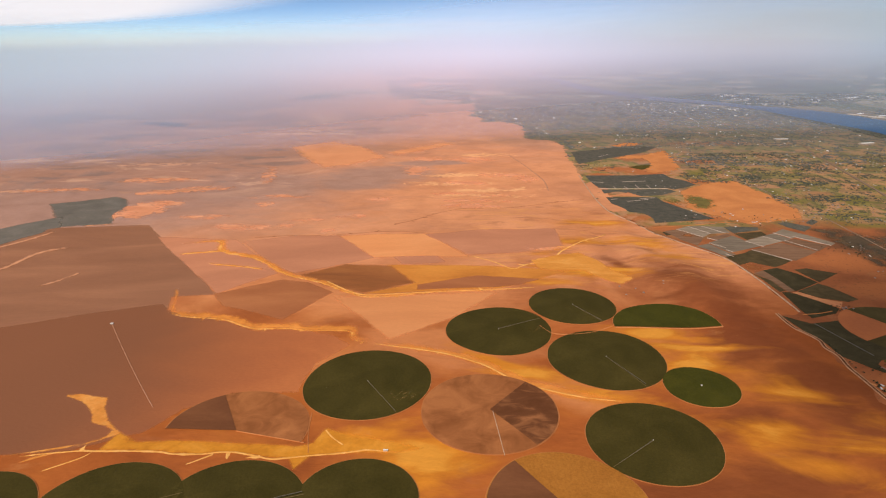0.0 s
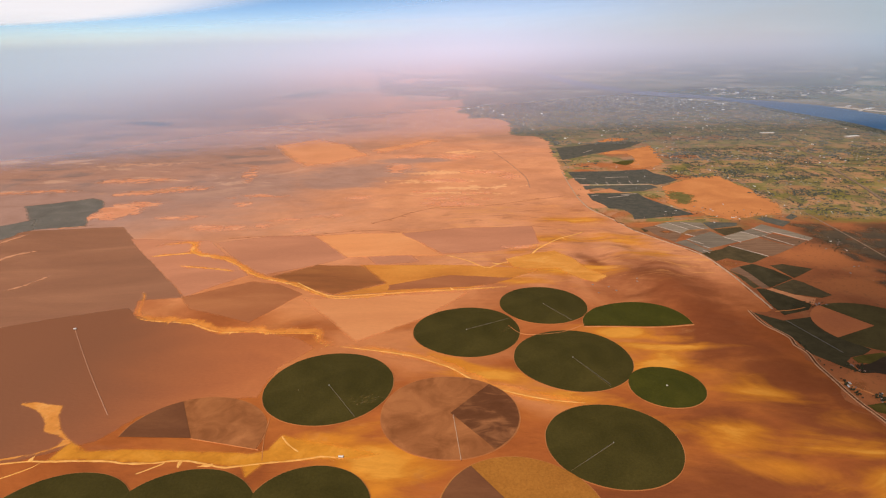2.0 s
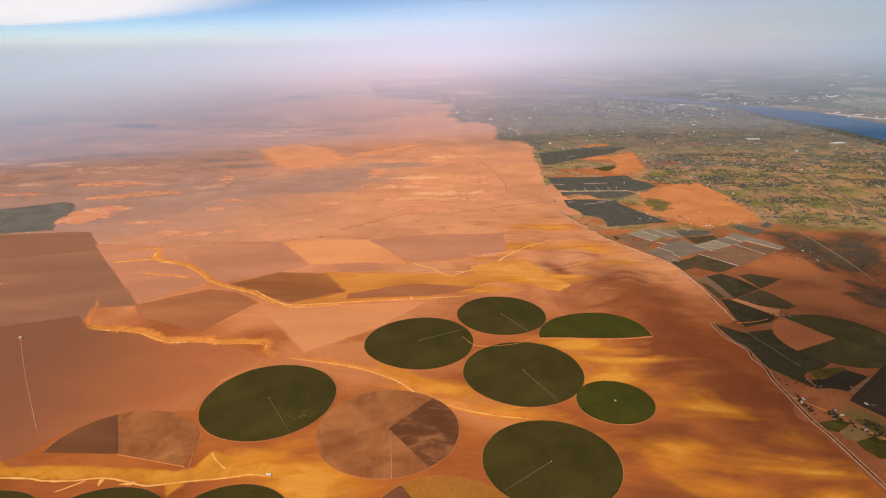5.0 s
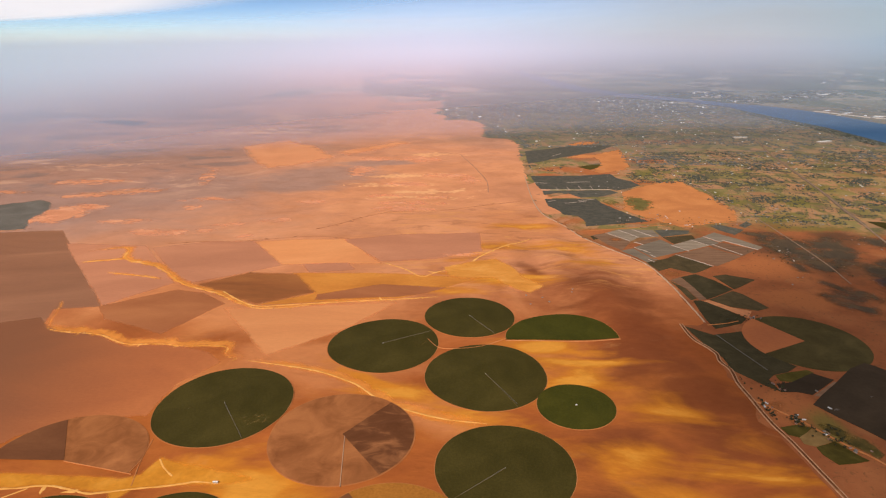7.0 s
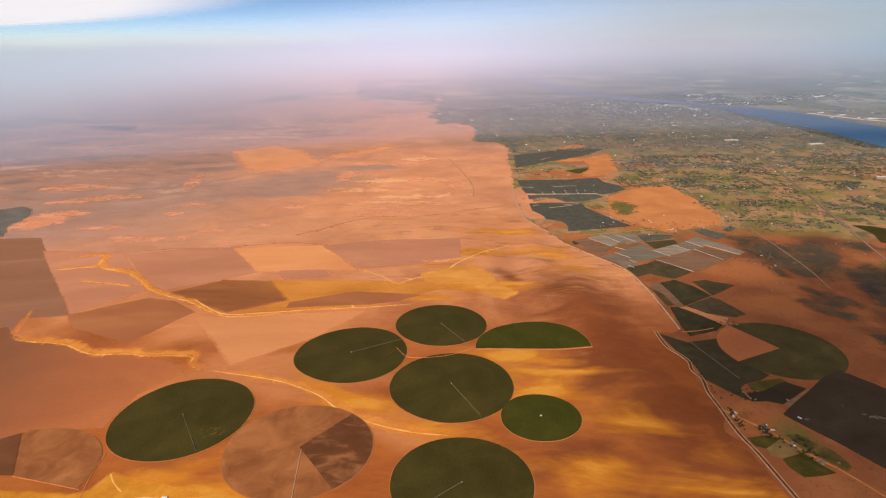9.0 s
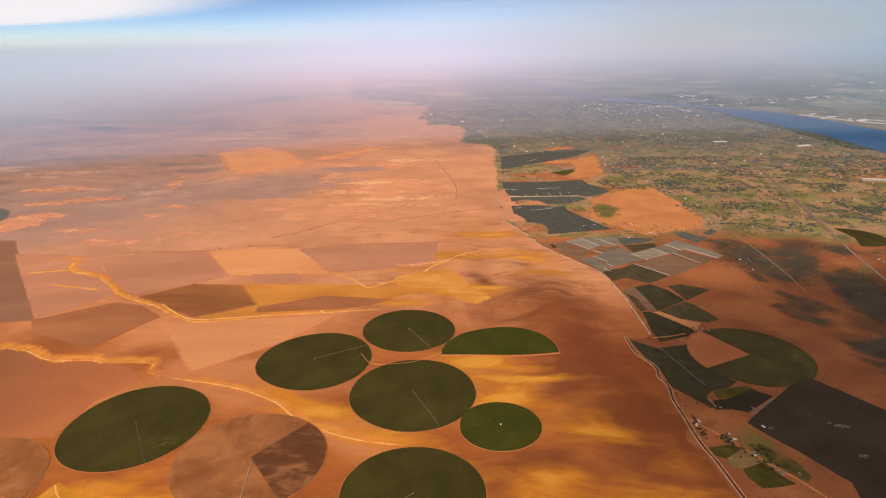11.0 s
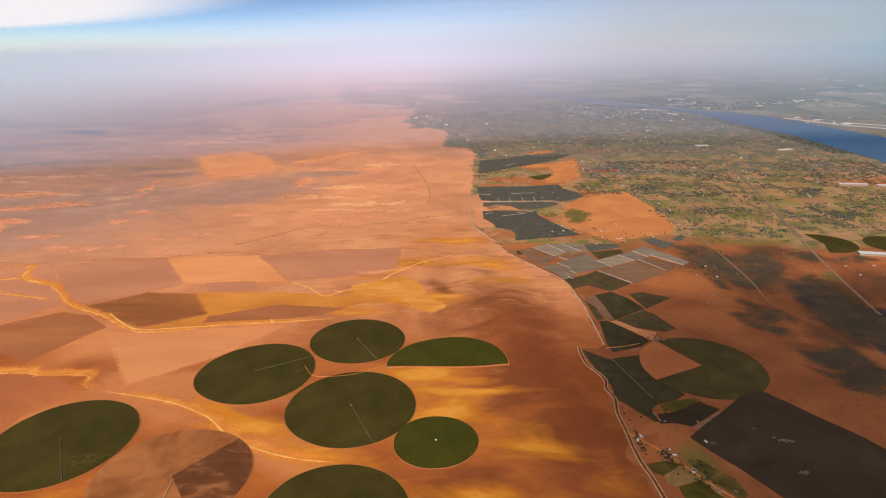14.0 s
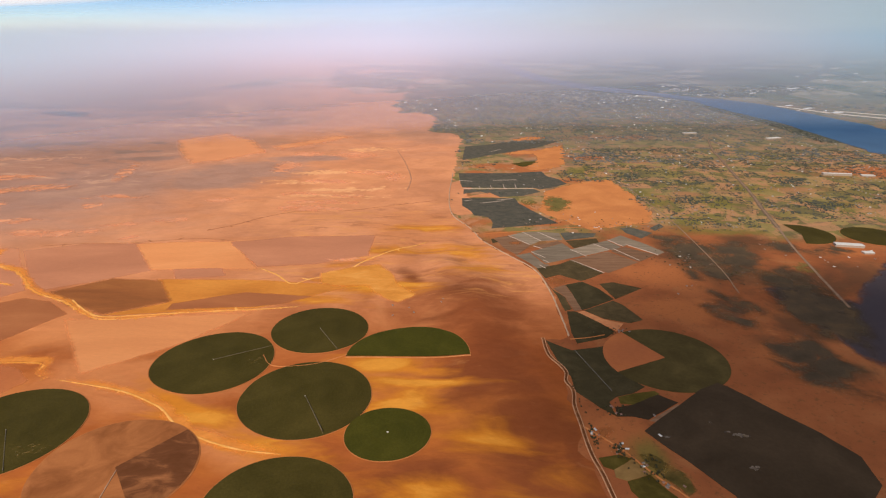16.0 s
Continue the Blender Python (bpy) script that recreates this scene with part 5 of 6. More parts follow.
plot([(155.7, 327.3), (160.1, 328.2), (174.8, 326.3), (172, 320.8), (156.1, 315.6)], M_ORCHARD, DARK, 0.1)
plot([(156.2, 314.8), (172.8, 318.1), (172.7, 312.1), (158.2, 303.9)], M_DEEPGREEN, "dark brown-green block amid netted orchards", 0.1)
plot([(116.2, 316.8), (119.3, 318.5), (121.4, 313.3), (118.4, 311.6)], M_DEEPGREEN, "small dark block by the bluff", 0.1)
LANE = "white lane between netted blocks"
for a, b in (((127.7, 322.9), (137, 309)), ((135.9, 328.4), (143.4, 314.9)), ((143.8, 328.8), (152, 315.7)), ((136.1, 298.9), (141.7, 290.9)), ((156.1, 301.9), (161.6, 293)), ((169.3, 310), (175, 301.4)), ((178.1, 315.9), (183.4, 306.2)), ((177.4, 303), (185.6, 286.9)), ((185.3, 309.5), (196.9, 294.3)), ((153.2, 287.9), (165, 272)), ((105.9, 442.7), (114.7, 440.2)), ((129.9, 443.4), (147.5, 445)), ((107.1, 420.8), (156.1, 421)), ((119.1, 427.3), (119.4, 421.2)), ((127, 428.8), (127.5, 421.1)), ((136, 431.9), (136, 421.1)), ((144.3, 431.9), (144.1, 421)), ((107.3, 389.1), (112.4, 391.6)), ((117, 384.5), (132.7, 390.2)), ((135.8, 545.7), (147, 558.5)), ((127.5, 391.6), (138.7, 394.8)), ((138.5, 307.3), (142.3, 303.2)), ((137.5, 281.6), (139.6, 277.5)), ((140.4, 288), (142.4, 284.4))):
    ribbon("lane", [a, b], 0.3, M_NETLANE, 0.3, 0.15, 3, label=LANE, category="lane", group="lanes between netted blocks")
plot([(135.5, 277.5), (146.9, 282.9), (153.2, 287.9), (164.5, 272), (157.3, 266.3), (152.4, 263.2), (144.4, 270.2), (137.5, 266.4)], M_DEEPGREEN, "dark olive block under netted orchards", 0.15)
plot([(136.8, 266.4), (143, 269.5), (149, 262), (144.7, 259.1), (138.8, 255.6)], M_UMBER, "brown strip under the bluff", 0.15)
plot([(139, 255.6), (144.7, 259.1), (145.8, 249.3), (146.7, 235.2), (143.2, 234.3), (142.4, 246.6)], M_BROWNNET, "narrow brown strip between dark blocks", 0.15)
plot([(136.8, 263.9), (138.4, 255), (142.2, 246.6), (142.7, 235.8), (139.7, 234.3), (139.2, 248.8)], M_DEEPGREEN, "black-green strip under the bluff", 0.15)
plot([(144.9, 259.1), (152.7, 262.3), (158.2, 254.9), (161.5, 244.6), (149, 236.2), (146.5, 235), (145.9, 249.9)], M_BLACKGREEN, "black-green tilled block", 0.15)
plot([(159.5, 260.1), (166, 261.6), (176.4, 255.3), (162.3, 244.9)], M_DEEPGREEN, DARK, 0.15)
plot([(147.2, 234.5), (160.9, 243.3), (163.7, 239.6), (167.5, 226.5), (161.9, 224), (153.3, 227.5)], M_DEEPGREEN, DARK, 0.15)
plot([(140.3, 233.8), (143.3, 233.8), (147.5, 229.9), (154.3, 217.3), (150.5, 213.2), (138.9, 208.8), (138.4, 216.6)], M_BLACKGREEN, "black-green block under the bluff", 0.15)
plot([(144.3, 233.3), (147.2, 234.2), (152.8, 227.1), (159.2, 223.4), (155.2, 217.7)], M_CLAY, "ochre strip beside farm sheds", 0.15)
plot([(128.3, 211.3), (131.5, 208.1), (136, 204.2), (143.7, 205.7), (148.2, 207.2), (146.7, 195.4), (148.6, 189), (153.8, 182), (149, 178.8), (143.7, 177.1), (140.7, 174.5), (140.6, 170.1), (141, 167.5), (137.3, 171.8), (132.2, 179.8), (132.2, 187.9), (130.1, 195.6)], M_BLACKGREEN, "black-green orchard block beside the canal", 0.3)
plot([(144, 176.8), (148.9, 178.5), (155.9, 179.9), (157, 178.4), (148, 172.8), (143.8, 173.7)], M_OLIVE, "olive pasture strip", 0.15)
plot([(147.1, 172.8), (156.4, 178.1), (160.9, 174.1), (149.5, 165.9), (145.5, 167.5), (141, 167.5), (141.6, 171.8)], M_FIELDDARK, "small black-green block", 0.3)
plot([(149.6, 165.4), (160.1, 173), (161.9, 172.4), (151.8, 164.8)], M_BROWNNET, "rust-brown strip between dark blocks", 0.1)
plot([(133.1, 162.7), (138.9, 163.9), (140.9, 157.7), (133, 156.1)], M_UMBER, "brown hamlet plot", 0.5)
plot([(131.5, 150.2), (136.9, 151.4), (140, 149.7), (134.1, 146), (131.9, 147.2)], M_OLIVE, "olive hamlet plot", 0.4)
plot([(134.1, 146), (139.9, 149.5), (142.6, 144.3), (136.5, 141.9), (133.9, 143.4)], M_TAN, "tan hamlet plot", 0.3)
plot([(136.4, 141.7), (142.5, 144.1), (144.8, 139), (146.5, 136.4), (138.1, 135.1), (136.3, 138.7)], M_OLIVE, "olive hamlet plot", 0.4)
plot([(140.2, 157.7), (145.3, 152.6), (151.6, 144.3), (152.7, 138.5), (149.6, 135.9), (147.4, 138.6), (142.5, 148.4)], M_SCRUB, "scrubby olive strip along the hamlet road", 0.6)
plot([(132.5, 161.5), (135.8, 158.4), (141, 148.4), (140, 146.8), (133.5, 154.5)], M_PASTURE, "ochre-olive strip beside the hamlet", 0.5)
plot([(146.4, 161), (160, 172), (170, 180.5), (176.7, 184), (179, 182), (194, 160), (199, 150), (197, 140), (186, 130), (166, 122), (158, 128), (160.6, 136.7), (152, 152)], M_FIELDDARK, "large black tilled square field", 0.4)
f_v = circle_field(166, 199, 20, M_DEEPOLIVE, "dark olive valley circle field with a bare sector", rim=False, wedges=((118, 205, 0.0, 20.1, M_RUST, "bare orange-brown sector"),))
f_w = circle_field(284, 325, 16, M_CROP, "dark green part-circle field cut by the highway", -112, 95)
f_x = circle_field(320, 321, 15, M_CROP, "dark green circle field beside the far road")
MARSH = "dark marshy scrub along a slough"
for k, poly in enumerate(([(201.6, 311.9), (213.7, 325.1), (217.5, 311.8), (212, 281.1), (208.7, 258.6), (212.9, 244.5), (207, 236.8), (199.1, 250.1), (197.7, 267.9), (200.2, 292)],
                          [(232.2, 274.1), (253.2, 284.3), (259, 267.5), (255.3, 229.1), (243.4, 203.8), (224.6, 177.3), (231.1, 196.6), (240.2, 229.2), (239.7, 255.5)],
                          [(199, 326), (222, 326), (230, 306), (230, 268), (226, 256), (208, 262), (200, 290)], [(222, 312), (250, 320), (250, 290), (240, 270), (226, 262), (220, 275)], [(232, 275), (254, 268), (258, 228), (240, 200), (224, 210), (218, 240)],
                          [(192, 244), (214, 253), (222, 232), (208, 214), (192, 224)], [(198, 210), (224, 218), (232, 193), (226, 170), (206, 174), (198, 193)], [(246, 310), (262, 322), (278, 306), (262, 290)], [(264, 300), (290, 312), (300, 296), (270, 286)])):
    plot(poly, M_MARSH, MARSH, 2.0, cell=4.0, seed=k)
plot([(250, 283), (262, 286), (266, 274), (254, 267)], M_PASTURE, "olive meadow beside the highway", 1.6, seed=6)
water = sheet("backwater", [(227, 254), (237, 261), (246, 254), (253, 245), (259, 244), (273, 262), (301, 286), (340, 300), (320, 230), (262, 186), (234, 191), (231, 197), (230, 210), (229, 225), (226, 237)], M_MARSHWATER, 0.2, 8, 3.0, 4, None, "dark still backwater beside the marsh", "water", "", "structure", 7)
for x, y, s in ((166.1, 164.3, 0.7), (168.8, 160.4, 1.0), (171.6, 158.6, 1.6), (173.6, 158.4, 1.0), (169.4, 146, 1.5), (151.6, 158.4, 1.0)):
    sheet("bare_patch", [(x + s * math.cos(t * 0.4) * 1.3, y + 0.7 * s * math.sin(t * 0.4)) for t in range(16)], M_MIX, 0.3, 0.6, 0.3, 0.4, None, "small washed-out patch in the dark field", "patch", "patches in the dark field", "", x)

ribbon("lane", [(137, 204), (143, 180)], 0.22, M_FAINT, 0.36, 0.1, label="pale lane through a dark orchard block", category="lane")

# roads of the valley
ribbon("road", [(130.8, 162.7), (134.4, 158.5), (138.8, 152.8), (142.9, 145.4), (146, 140.5), (148.7, 136.8), (156, 122)], 0.42, M_TRACK, 0.34, 0.15, label="pale hamlet road", category="road", kind="structure")
ribbon("road", [(219, 475), (217, 447), (221, 420), (221, 396), (222, 376), (223, 348), (222, 319), (219, 275), (215, 250)], 0.45, M_VALLEYROAD, 0.38, 0.1, label="straight country road through pastures", category="road", kind="structure")
HIGHWAY = [(353, 602), (336, 553), (325, 510), (309, 450), (297, 404), (287, 371), (277, 335), (267, 300), (257, 258), (252, 236)]
ribbon("verge", HIGHWAY[:7], 2.6, M_VERGE, 0.26, 0.6, 3, label="worn brown verge along the valley highway", category="verge", kind="structure", step=4)
ribbon("road", HIGHWAY, 1.1, M_VALLEYROAD, 0.32, 0.25, label="straight highway across the valley", category="road", kind="structure", step=4)
ribbon("road", [(137, 212), (144, 213), (150, 215)], 0.4, M_RIM, 0.3, 0.3, label="pale road past farm sheds", category="road", kind="structure")
ribbon("road", [(112, 326), (140, 331), (160, 336), (182, 338), (208, 342)], 0.5, M_RIM, 0.3, 0.3, label="pale road under the orange field", category="road", kind="structure")


# ---- buildings ----
def house_kind(w, d, h, rise, wall, roof):
    """A gabled house: four walls and a pitched roof with eaves."""
    thing = new("house")
    bm = bmesh.new()
    box(bm, -w / 2, w / 2, -d / 2, d / 2, -0.1, h)
    part("wall", bm, wall, thing)
    bm = bmesh.new()
    e = 0.06
    ring = [bm.verts.new((x, y, z)) for x in (-w / 2 - e, w / 2 + e) for y, z in ((-d / 2 - e, h), (0, h + rise), (d / 2 + e, h), (0, h + 0.0))]
    for f in ((0, 4, 5, 1), (1, 5, 6, 2), (0, 1, 2, 3), (4, 7, 6, 5), (0, 3, 7, 4), (3, 2, 6, 7)):
        bm.faces.new([ring[i] for i in f])
    part("roof", bm, roof, thing)
    return thing


def shed_kind(w, d, h, roof):
    thing = new("farm_shed")
    bm = bmesh.new()
    box(bm, -w / 2, w / 2, -d / 2, d / 2, -0.1, h)
    part("wall", bm, M_WALL, thing)
    bm = bmesh.new()
    v = [bm.verts.new((x, y, z)) for x in (-w / 2 - 0.05, w / 2 + 0.05) for y, z in ((-d / 2 - 0.05, h), (-d / 4, h + 0.12), (d / 4, h + 0.12), (d / 2 + 0.05, h))]
    for f in ((0, 4, 5, 1), (1, 5, 6, 2), (2, 6, 7, 3), (0, 1, 2, 3), (4, 7, 6, 5), (0, 3, 7, 4)):
        bm.faces.new([v[i] for i in f])
    part("roof", bm, roof, thing)
    return thing


rng = random.Random(11)
kinds = [tagged(house_kind(0.7, 0.46, 0.18, 0.13, M_WALL, M_ROOFGREY), "small pale house with a grey gabled roof", "house", "farmhouses"),
         tagged(house_kind(0.6, 0.44, 0.17, 0.12, M_WALL, M_ROOFRED), "small pale house with a brown gabled roof", "house", "farmhouses"),
         tagged(shed_kind(1.0, 0.5, 0.2, M_WHITE), "white metal farm shed", "shed", "farm sheds")]
spots = []
for (cx, cy, sx, sy, n) in ((133, 160, 0.8, 1.4, 4), (137.6, 154, 0.8, 1.6, 5), (142, 147, 0.8, 1.8, 5), (146.5, 140, 0.9, 2, 5), (141, 171, 1.6, 2, 4), (154, 218, 3, 1.5, 6), (205, 285, 7, 9, 12), (166, 346, 22, 8, 22),
                            (186, 338, 14, 4, 14), (192, 257, 3, 3, 3), (275, 300, 14, 10, 16), (84, 238, 6, 4, 6), (176, 470, 14, 14, 12), (152, 166, 3, 3, 2), (158, 425, 10, 20, 12), (148, 350, 8, 6, 8)):
    for _ in range(n):
        spots.append((cx + rng.gauss(0, sx), cy + rng.gauss(0, sy)))
for i, (x, y) in enumerate(spots):
    k = kinds[rng.choice((0, 0, 0, 1, 1, 2))]
    at = pose(x, y, float(relief(x, y)) + 0.15, 0, 0, rng.choice((0, 90, 25, 115)) + rng.uniform(-8, 8))
    if i < len(kinds):
        kinds[i].matrix_world = at
    else:
        copy_thing(k, at)

for x, y, w, d, turn in ((387, 458, 20, 3, -8), (297, 306, 13, 4, -12), (300, 296, 5, 3, 0), (322, 288, 6, 3, 20), (-17, 130, 1.2, 0.4, 0), (77.4, 161, 0.4, 0.25, 0), (-128, 203, 0.9, 0.5, 20), (408, 455, 9, 4, -8), (420, 610, 16, 5, 20), (350, 640, 14, 4, 0)):
    s = shed_kind(w, d, 0.3 + 0.06 * w, M_WHITE)
    s.name = "warehouse" if w > 4 else "farm_shed"
    tagged(s, "long white metal warehouse in the valley" if w > 4 else "small white metal shed beside a field", "warehouse" if w > 4 else "shed")
    s.matrix_world = pose(x, y, float(relief(x, y)) + 0.15, 0, 0, turn)


# ---- trees ----
def tree_kind(seed, r, h):
    """A tree: tapered trunk with limbs and a crown of many leaf clumps."""
    g = random.Random(seed)
    thing = new("tree")
    bm = bmesh.new()
    bmesh.ops.create_cone(bm, cap_ends=True, segments=6, radius1=0.05 * h, radius2=0.02 * h, depth=h * 0.55, matrix=Matrix.Translation((0, 0, h * 0.27)))
    for k in range(3):
        bmesh.ops.create_cone(bm, cap_ends=False, segments=4, radius1=0.02 * h, radius2=0.006 * h, depth=h * 0.4,
                              matrix=Matrix.Translation((0, 0, h * 0.5)) @ pose(0, 0, 0, 38, 0, 120 * k + g.uniform(0, 60)) @ Matrix.Translation((0, 0, h * 0.18)))
    part("trunk", bm, M_BARK, thing)
    bm = bmesh.new()
    for _ in range(16):
        a, q = g.uniform(0, 6.28), r * math.sqrt(g.random()) * 0.8
        z = h * g.uniform(0.42, 0.92)
        q *= 1.1 - 0.55 * abs(z / h - 0.6)
        bmesh.ops.create_icosphere(bm, subdivisions=1, radius=r * g.uniform(0.22, 0.4), matrix=Matrix.Translation((q * math.cos(a), q * math.sin(a), z)) @ pose(0, 0, 0, g.uniform(0, 90), g.uniform(0, 90), 0))
    for v in bm.verts:
        v.co += Vector((g.uniform(-1, 1), g.uniform(-1, 1), g.uniform(-1, 1))) * r * 0.07
    part("crown", bm, M_TREES, thing)
    return thing


trees = [tagged(tree_kind(s, r, h), "dark green broadleaf tree with an uneven crown", "tree", "trees by the hamlets") for s, r, h in ((1, 0.26, 0.5), (2, 0.34, 0.45), (3, 0.2, 0.6), (4, 0.4, 0.55))]
tree_spots = []
for (cx, cy, sx, sy, n) in ((132, 158, 0.7, 2.4, 22), (137.6, 153, 1.2, 2.4, 32), (143, 146, 1.6, 2.6, 32), (141, 170, 2, 2.4, 14), (153, 219, 4, 1.6, 14), (203, 286, 8, 8, 34), (217, 262, 5, 5, 10), (166, 342, 24, 6, 50), (132, 176, 0.8, 6, 10)):
    for _ in range(n):
        tree_spots.append((cx + rng.gauss(0, sx), cy + rng.gauss(0, sy)))
for i, (x, y) in enumerate(tree_spots):
    if x < 131.5 + (5 if y > 203 else 0):
        x = 132.5 + (6 if y > 203 else 0)
    s = rng.uniform(0.7, 1.3)
    at = pose(x, y, 0.2, 0, 0, rng.uniform(0, 360))
    if i < len(trees):
        trees[i].matrix_world = at
    else:
        copy_thing(trees[i % 4], at)

ICO_BM = bmesh.new()
bmesh.ops.create_icosphere(ICO_BM, subdivisions=1, radius=1.0)
ICO_V = np.array([v.co[:] for v in ICO_BM.verts])
ICO_F = np.array([[v.index for v in f.verts] for f in ICO_BM.faces])
ICO_BM.free()


def bluff_x(y):
    line = [*BLUFF, (-120, 1210), (-180, 1700)]
    return np.interp(y, [p[1] for p in line], [p[0] for p in line])


def river_x(y):
    """West bank of the river."""
    pts = sorted((q[1], q[0]) for q in RIVER_SOUTH[1:17])
    return np.interp(y, [q[0] for q in pts], [q[1] for q in pts])


def clumps(name, places, sizes, heights, material, label, category):
    """Many leaf clumps, far too many to count, in one mesh."""
    g = np.random.default_rng(5)
    n = len(places)
    v = ICO_V[None] * (1 + g.uniform(-0.28, 0.28, (n, len(ICO_V), 1)))
    a = g.uniform(0, 6.283, n)
    c, s = np.cos(a)[:, None], np.sin(a)[:, None]
    stretch = g.uniform(0.6, 1.7, n)[:, None]
    x, y = v[..., 0] * sizes[:, None] * stretch, v[..., 1] * sizes[:, None]
    out = np.stack([places[:, :1] + x * c - y * s, places[:, 1:] + x * s + y * c, 0.1 + heights[:, None] * (v[..., 2] * 0.5 + 0.42)], -1).reshape(-1, 3)
    f = (ICO_F[None] + (np.arange(n) * len(ICO_V))[:, None, None]).reshape(-1, 3)
    me = bpy.data.meshes.new(name)
    me.from_pydata(out.tolist(), [], f.tolist())
    me.materials.append(material)
    return tagged(new(name, me), label, category, kind="stuff")


def scatter(count, y0, y1, seed, power=1.0, spread=0.02, cut=0.0):
    """Places between the bluff and the river that gather in groves and along lanes."""
    g = np.random.default_rng(seed)
    out = []
    while len(out) < count:
        y = y0 + (y1 - y0) * g.random() ** power
        x0, x1 = float(bluff_x(y)) + 3, float(river_x(y)) - 6 if y > 545 else 480.0
        x = x0 + (x1 - x0) * g.random()
        if noise.noise((x * spread, y * spread, seed)) + 0.55 * noise.noise((x * spread * 4, y * spread * 4, seed)) < cut:
            continue
        if g.random() < 0.45:           # along lanes
            if g.random() < 0.5:
                x = round(x / 11) * 11 + g.normal(0, 0.4)
            else:
                y = round(y / 11) * 11 + g.normal(0, 0.4)
        if y < 600 and abs(x - np.interp(y, HWY_Y, HWY_X)) < 2.6:
            continue
        if any(px0 < x < px1 and py0 < y < py1 for px0, px1, py0, py1 in CLEAR):
            continue
        out.append((x, y))
    return np.array(out)


CLEAR = [(100, 158, 330, 408), (145, 215, 335, 440), (112, 200, 270, 332), (268, 340, 306, 345), (100, 180, 410, 474), (110, 190, 525, 590), (140, 200, 474, 590)]
HWY_X, HWY_Y = [q[0] for q in HIGHWAY[::-1]], [q[1] for q in HIGHWAY[::-1]]
g5 = np.random.default_rng(9)


def groves(centres, per, reach):
    """Trees in tight groves round the centres, some drawn out into hedgerows."""
    n = len(centres) * per
    mid = np.repeat(centres, per, 0)
    long = np.repeat(g5.choice((0.7, 1.0, 2.2), len(centres)), per)
    turn = np.repeat(g5.choice((0.0, 1.5708, 0.3), len(centres)), per)
    u, v = g5.normal(0, reach, n) * long, g5.normal(0, 0.55 * reach, n)
    return mid + np.stack([u * np.cos(turn) - v * np.sin(turn), u * np.sin(turn) + v * np.cos(turn)], -1)


near = np.concatenate([groves(scatter(2300, 335, 560, 3, 1.0, 0.035, 0.05), 8, 0.8), scatter(4000, 330, 560, 8, 1.0, 0.03, -0.1)])
clumps("grove_scrub", near, 0.14 + 0.42 * g5.random(len(near)) ** 2, g5.uniform(0.25, 0.6, len(near)), M_HAZEGROVE, "countless dark trees among valley plots", "trees")
mid = np.concatenate([groves(scatter(2300, 500, 900, 4, 0.9, 0.015, -0.02), 9, 1.5), scatter(6000, 500, 900, 9, 0.9, 0.02, -0.1)])
clumps("town_trees", mid, 0.25 + 0.8 * g5.random(len(mid)) ** 2, g5.uniform(0.3, 0.8, len(mid)), M_HAZETREES, "countless dark trees of the far town", "trees")
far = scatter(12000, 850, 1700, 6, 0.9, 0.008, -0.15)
clumps("far_woods", far, 0.8 + 3 * g5.random(len(far)) ** 2, g5.uniform(0.6, 1.4, len(far)), M_HAZETREES, "dark woods of the far town", "trees")
g6 = np.random.default_rng(12)
over = np.stack([g6.uniform(560, 1500, 3000), g6.uniform(480, 2000, 3000)], -1)
over = np.array([p for p in over if noise.noise((p[0] * 0.004, p[1] * 0.01, 3)) > 0.0 and p[0] > 560 + max(0, 640 - p[1]) * 1.6])
clumps("far_shore_woods", over, g6.uniform(1.5, 5.0, len(over)), g6.uniform(0.6, 1.3, len(over)), M_HAZETREES, "dark woods beyond the river", "trees")


def strewn(centres, per, seed):
    """Places gathered round (x, y, half width, half depth)."""
    g = np.random.default_rng(seed)
    c = np.repeat(np.array(centres, float), per, 0)
    return c[:, :2] + g.normal(0, 0.62, (len(c), 2)) * c[:, 2:]


# dense woods between the plots, and the wooded river bank
woods = strewn([(265, 436, 24, 8), (260, 393, 28, 8), (272, 550, 28, 20), (342, 438, 10, 9), (325, 378, 12, 8), (388, 490, 14, 22), (300, 490, 14, 20), (230, 455, 9, 12)], 60, 21)
woods = groves(np.array([q for q in woods if abs(q[0] - np.interp(q[1], HWY_Y, HWY_X)) > 4]), 7, 0.9)
clumps("dense_woods", woods, 0.2 + 0.5 * g5.random(len(woods)) ** 2, g5.uniform(0.25, 0.7, len(woods)), M_HAZEGROVE, "dense dark woods between valley plots", "trees")
shore = g5.uniform(590, 880, 1500)
shore = np.stack([river_x(shore) - 2 - 17 * g5.random(1500) ** 1.6, shore], -1)
clumps("riverbank_woods", shore, 0.5 + 1.3 * g5.random(1500) ** 2, g5.uniform(0.5, 1.0, 1500), M_HAZEGROVE, "dark belt of woods on the river bank", "trees")
belt = strewn([(500, 1187, 40, 40), (535, 1096, 26, 50), (560, 1010, 34, 24), (650, 1082, 44, 40), (725, 1127, 30, 30), (600, 1330, 60, 60)], 170, 22)
clumps("far_town_woods", belt, g5.uniform(1.2, 4.0, len(belt)), g5.uniform(0.6, 1.3, len(belt)), M_HAZEGROVE, "dark woods of the town beyond the river", "trees")


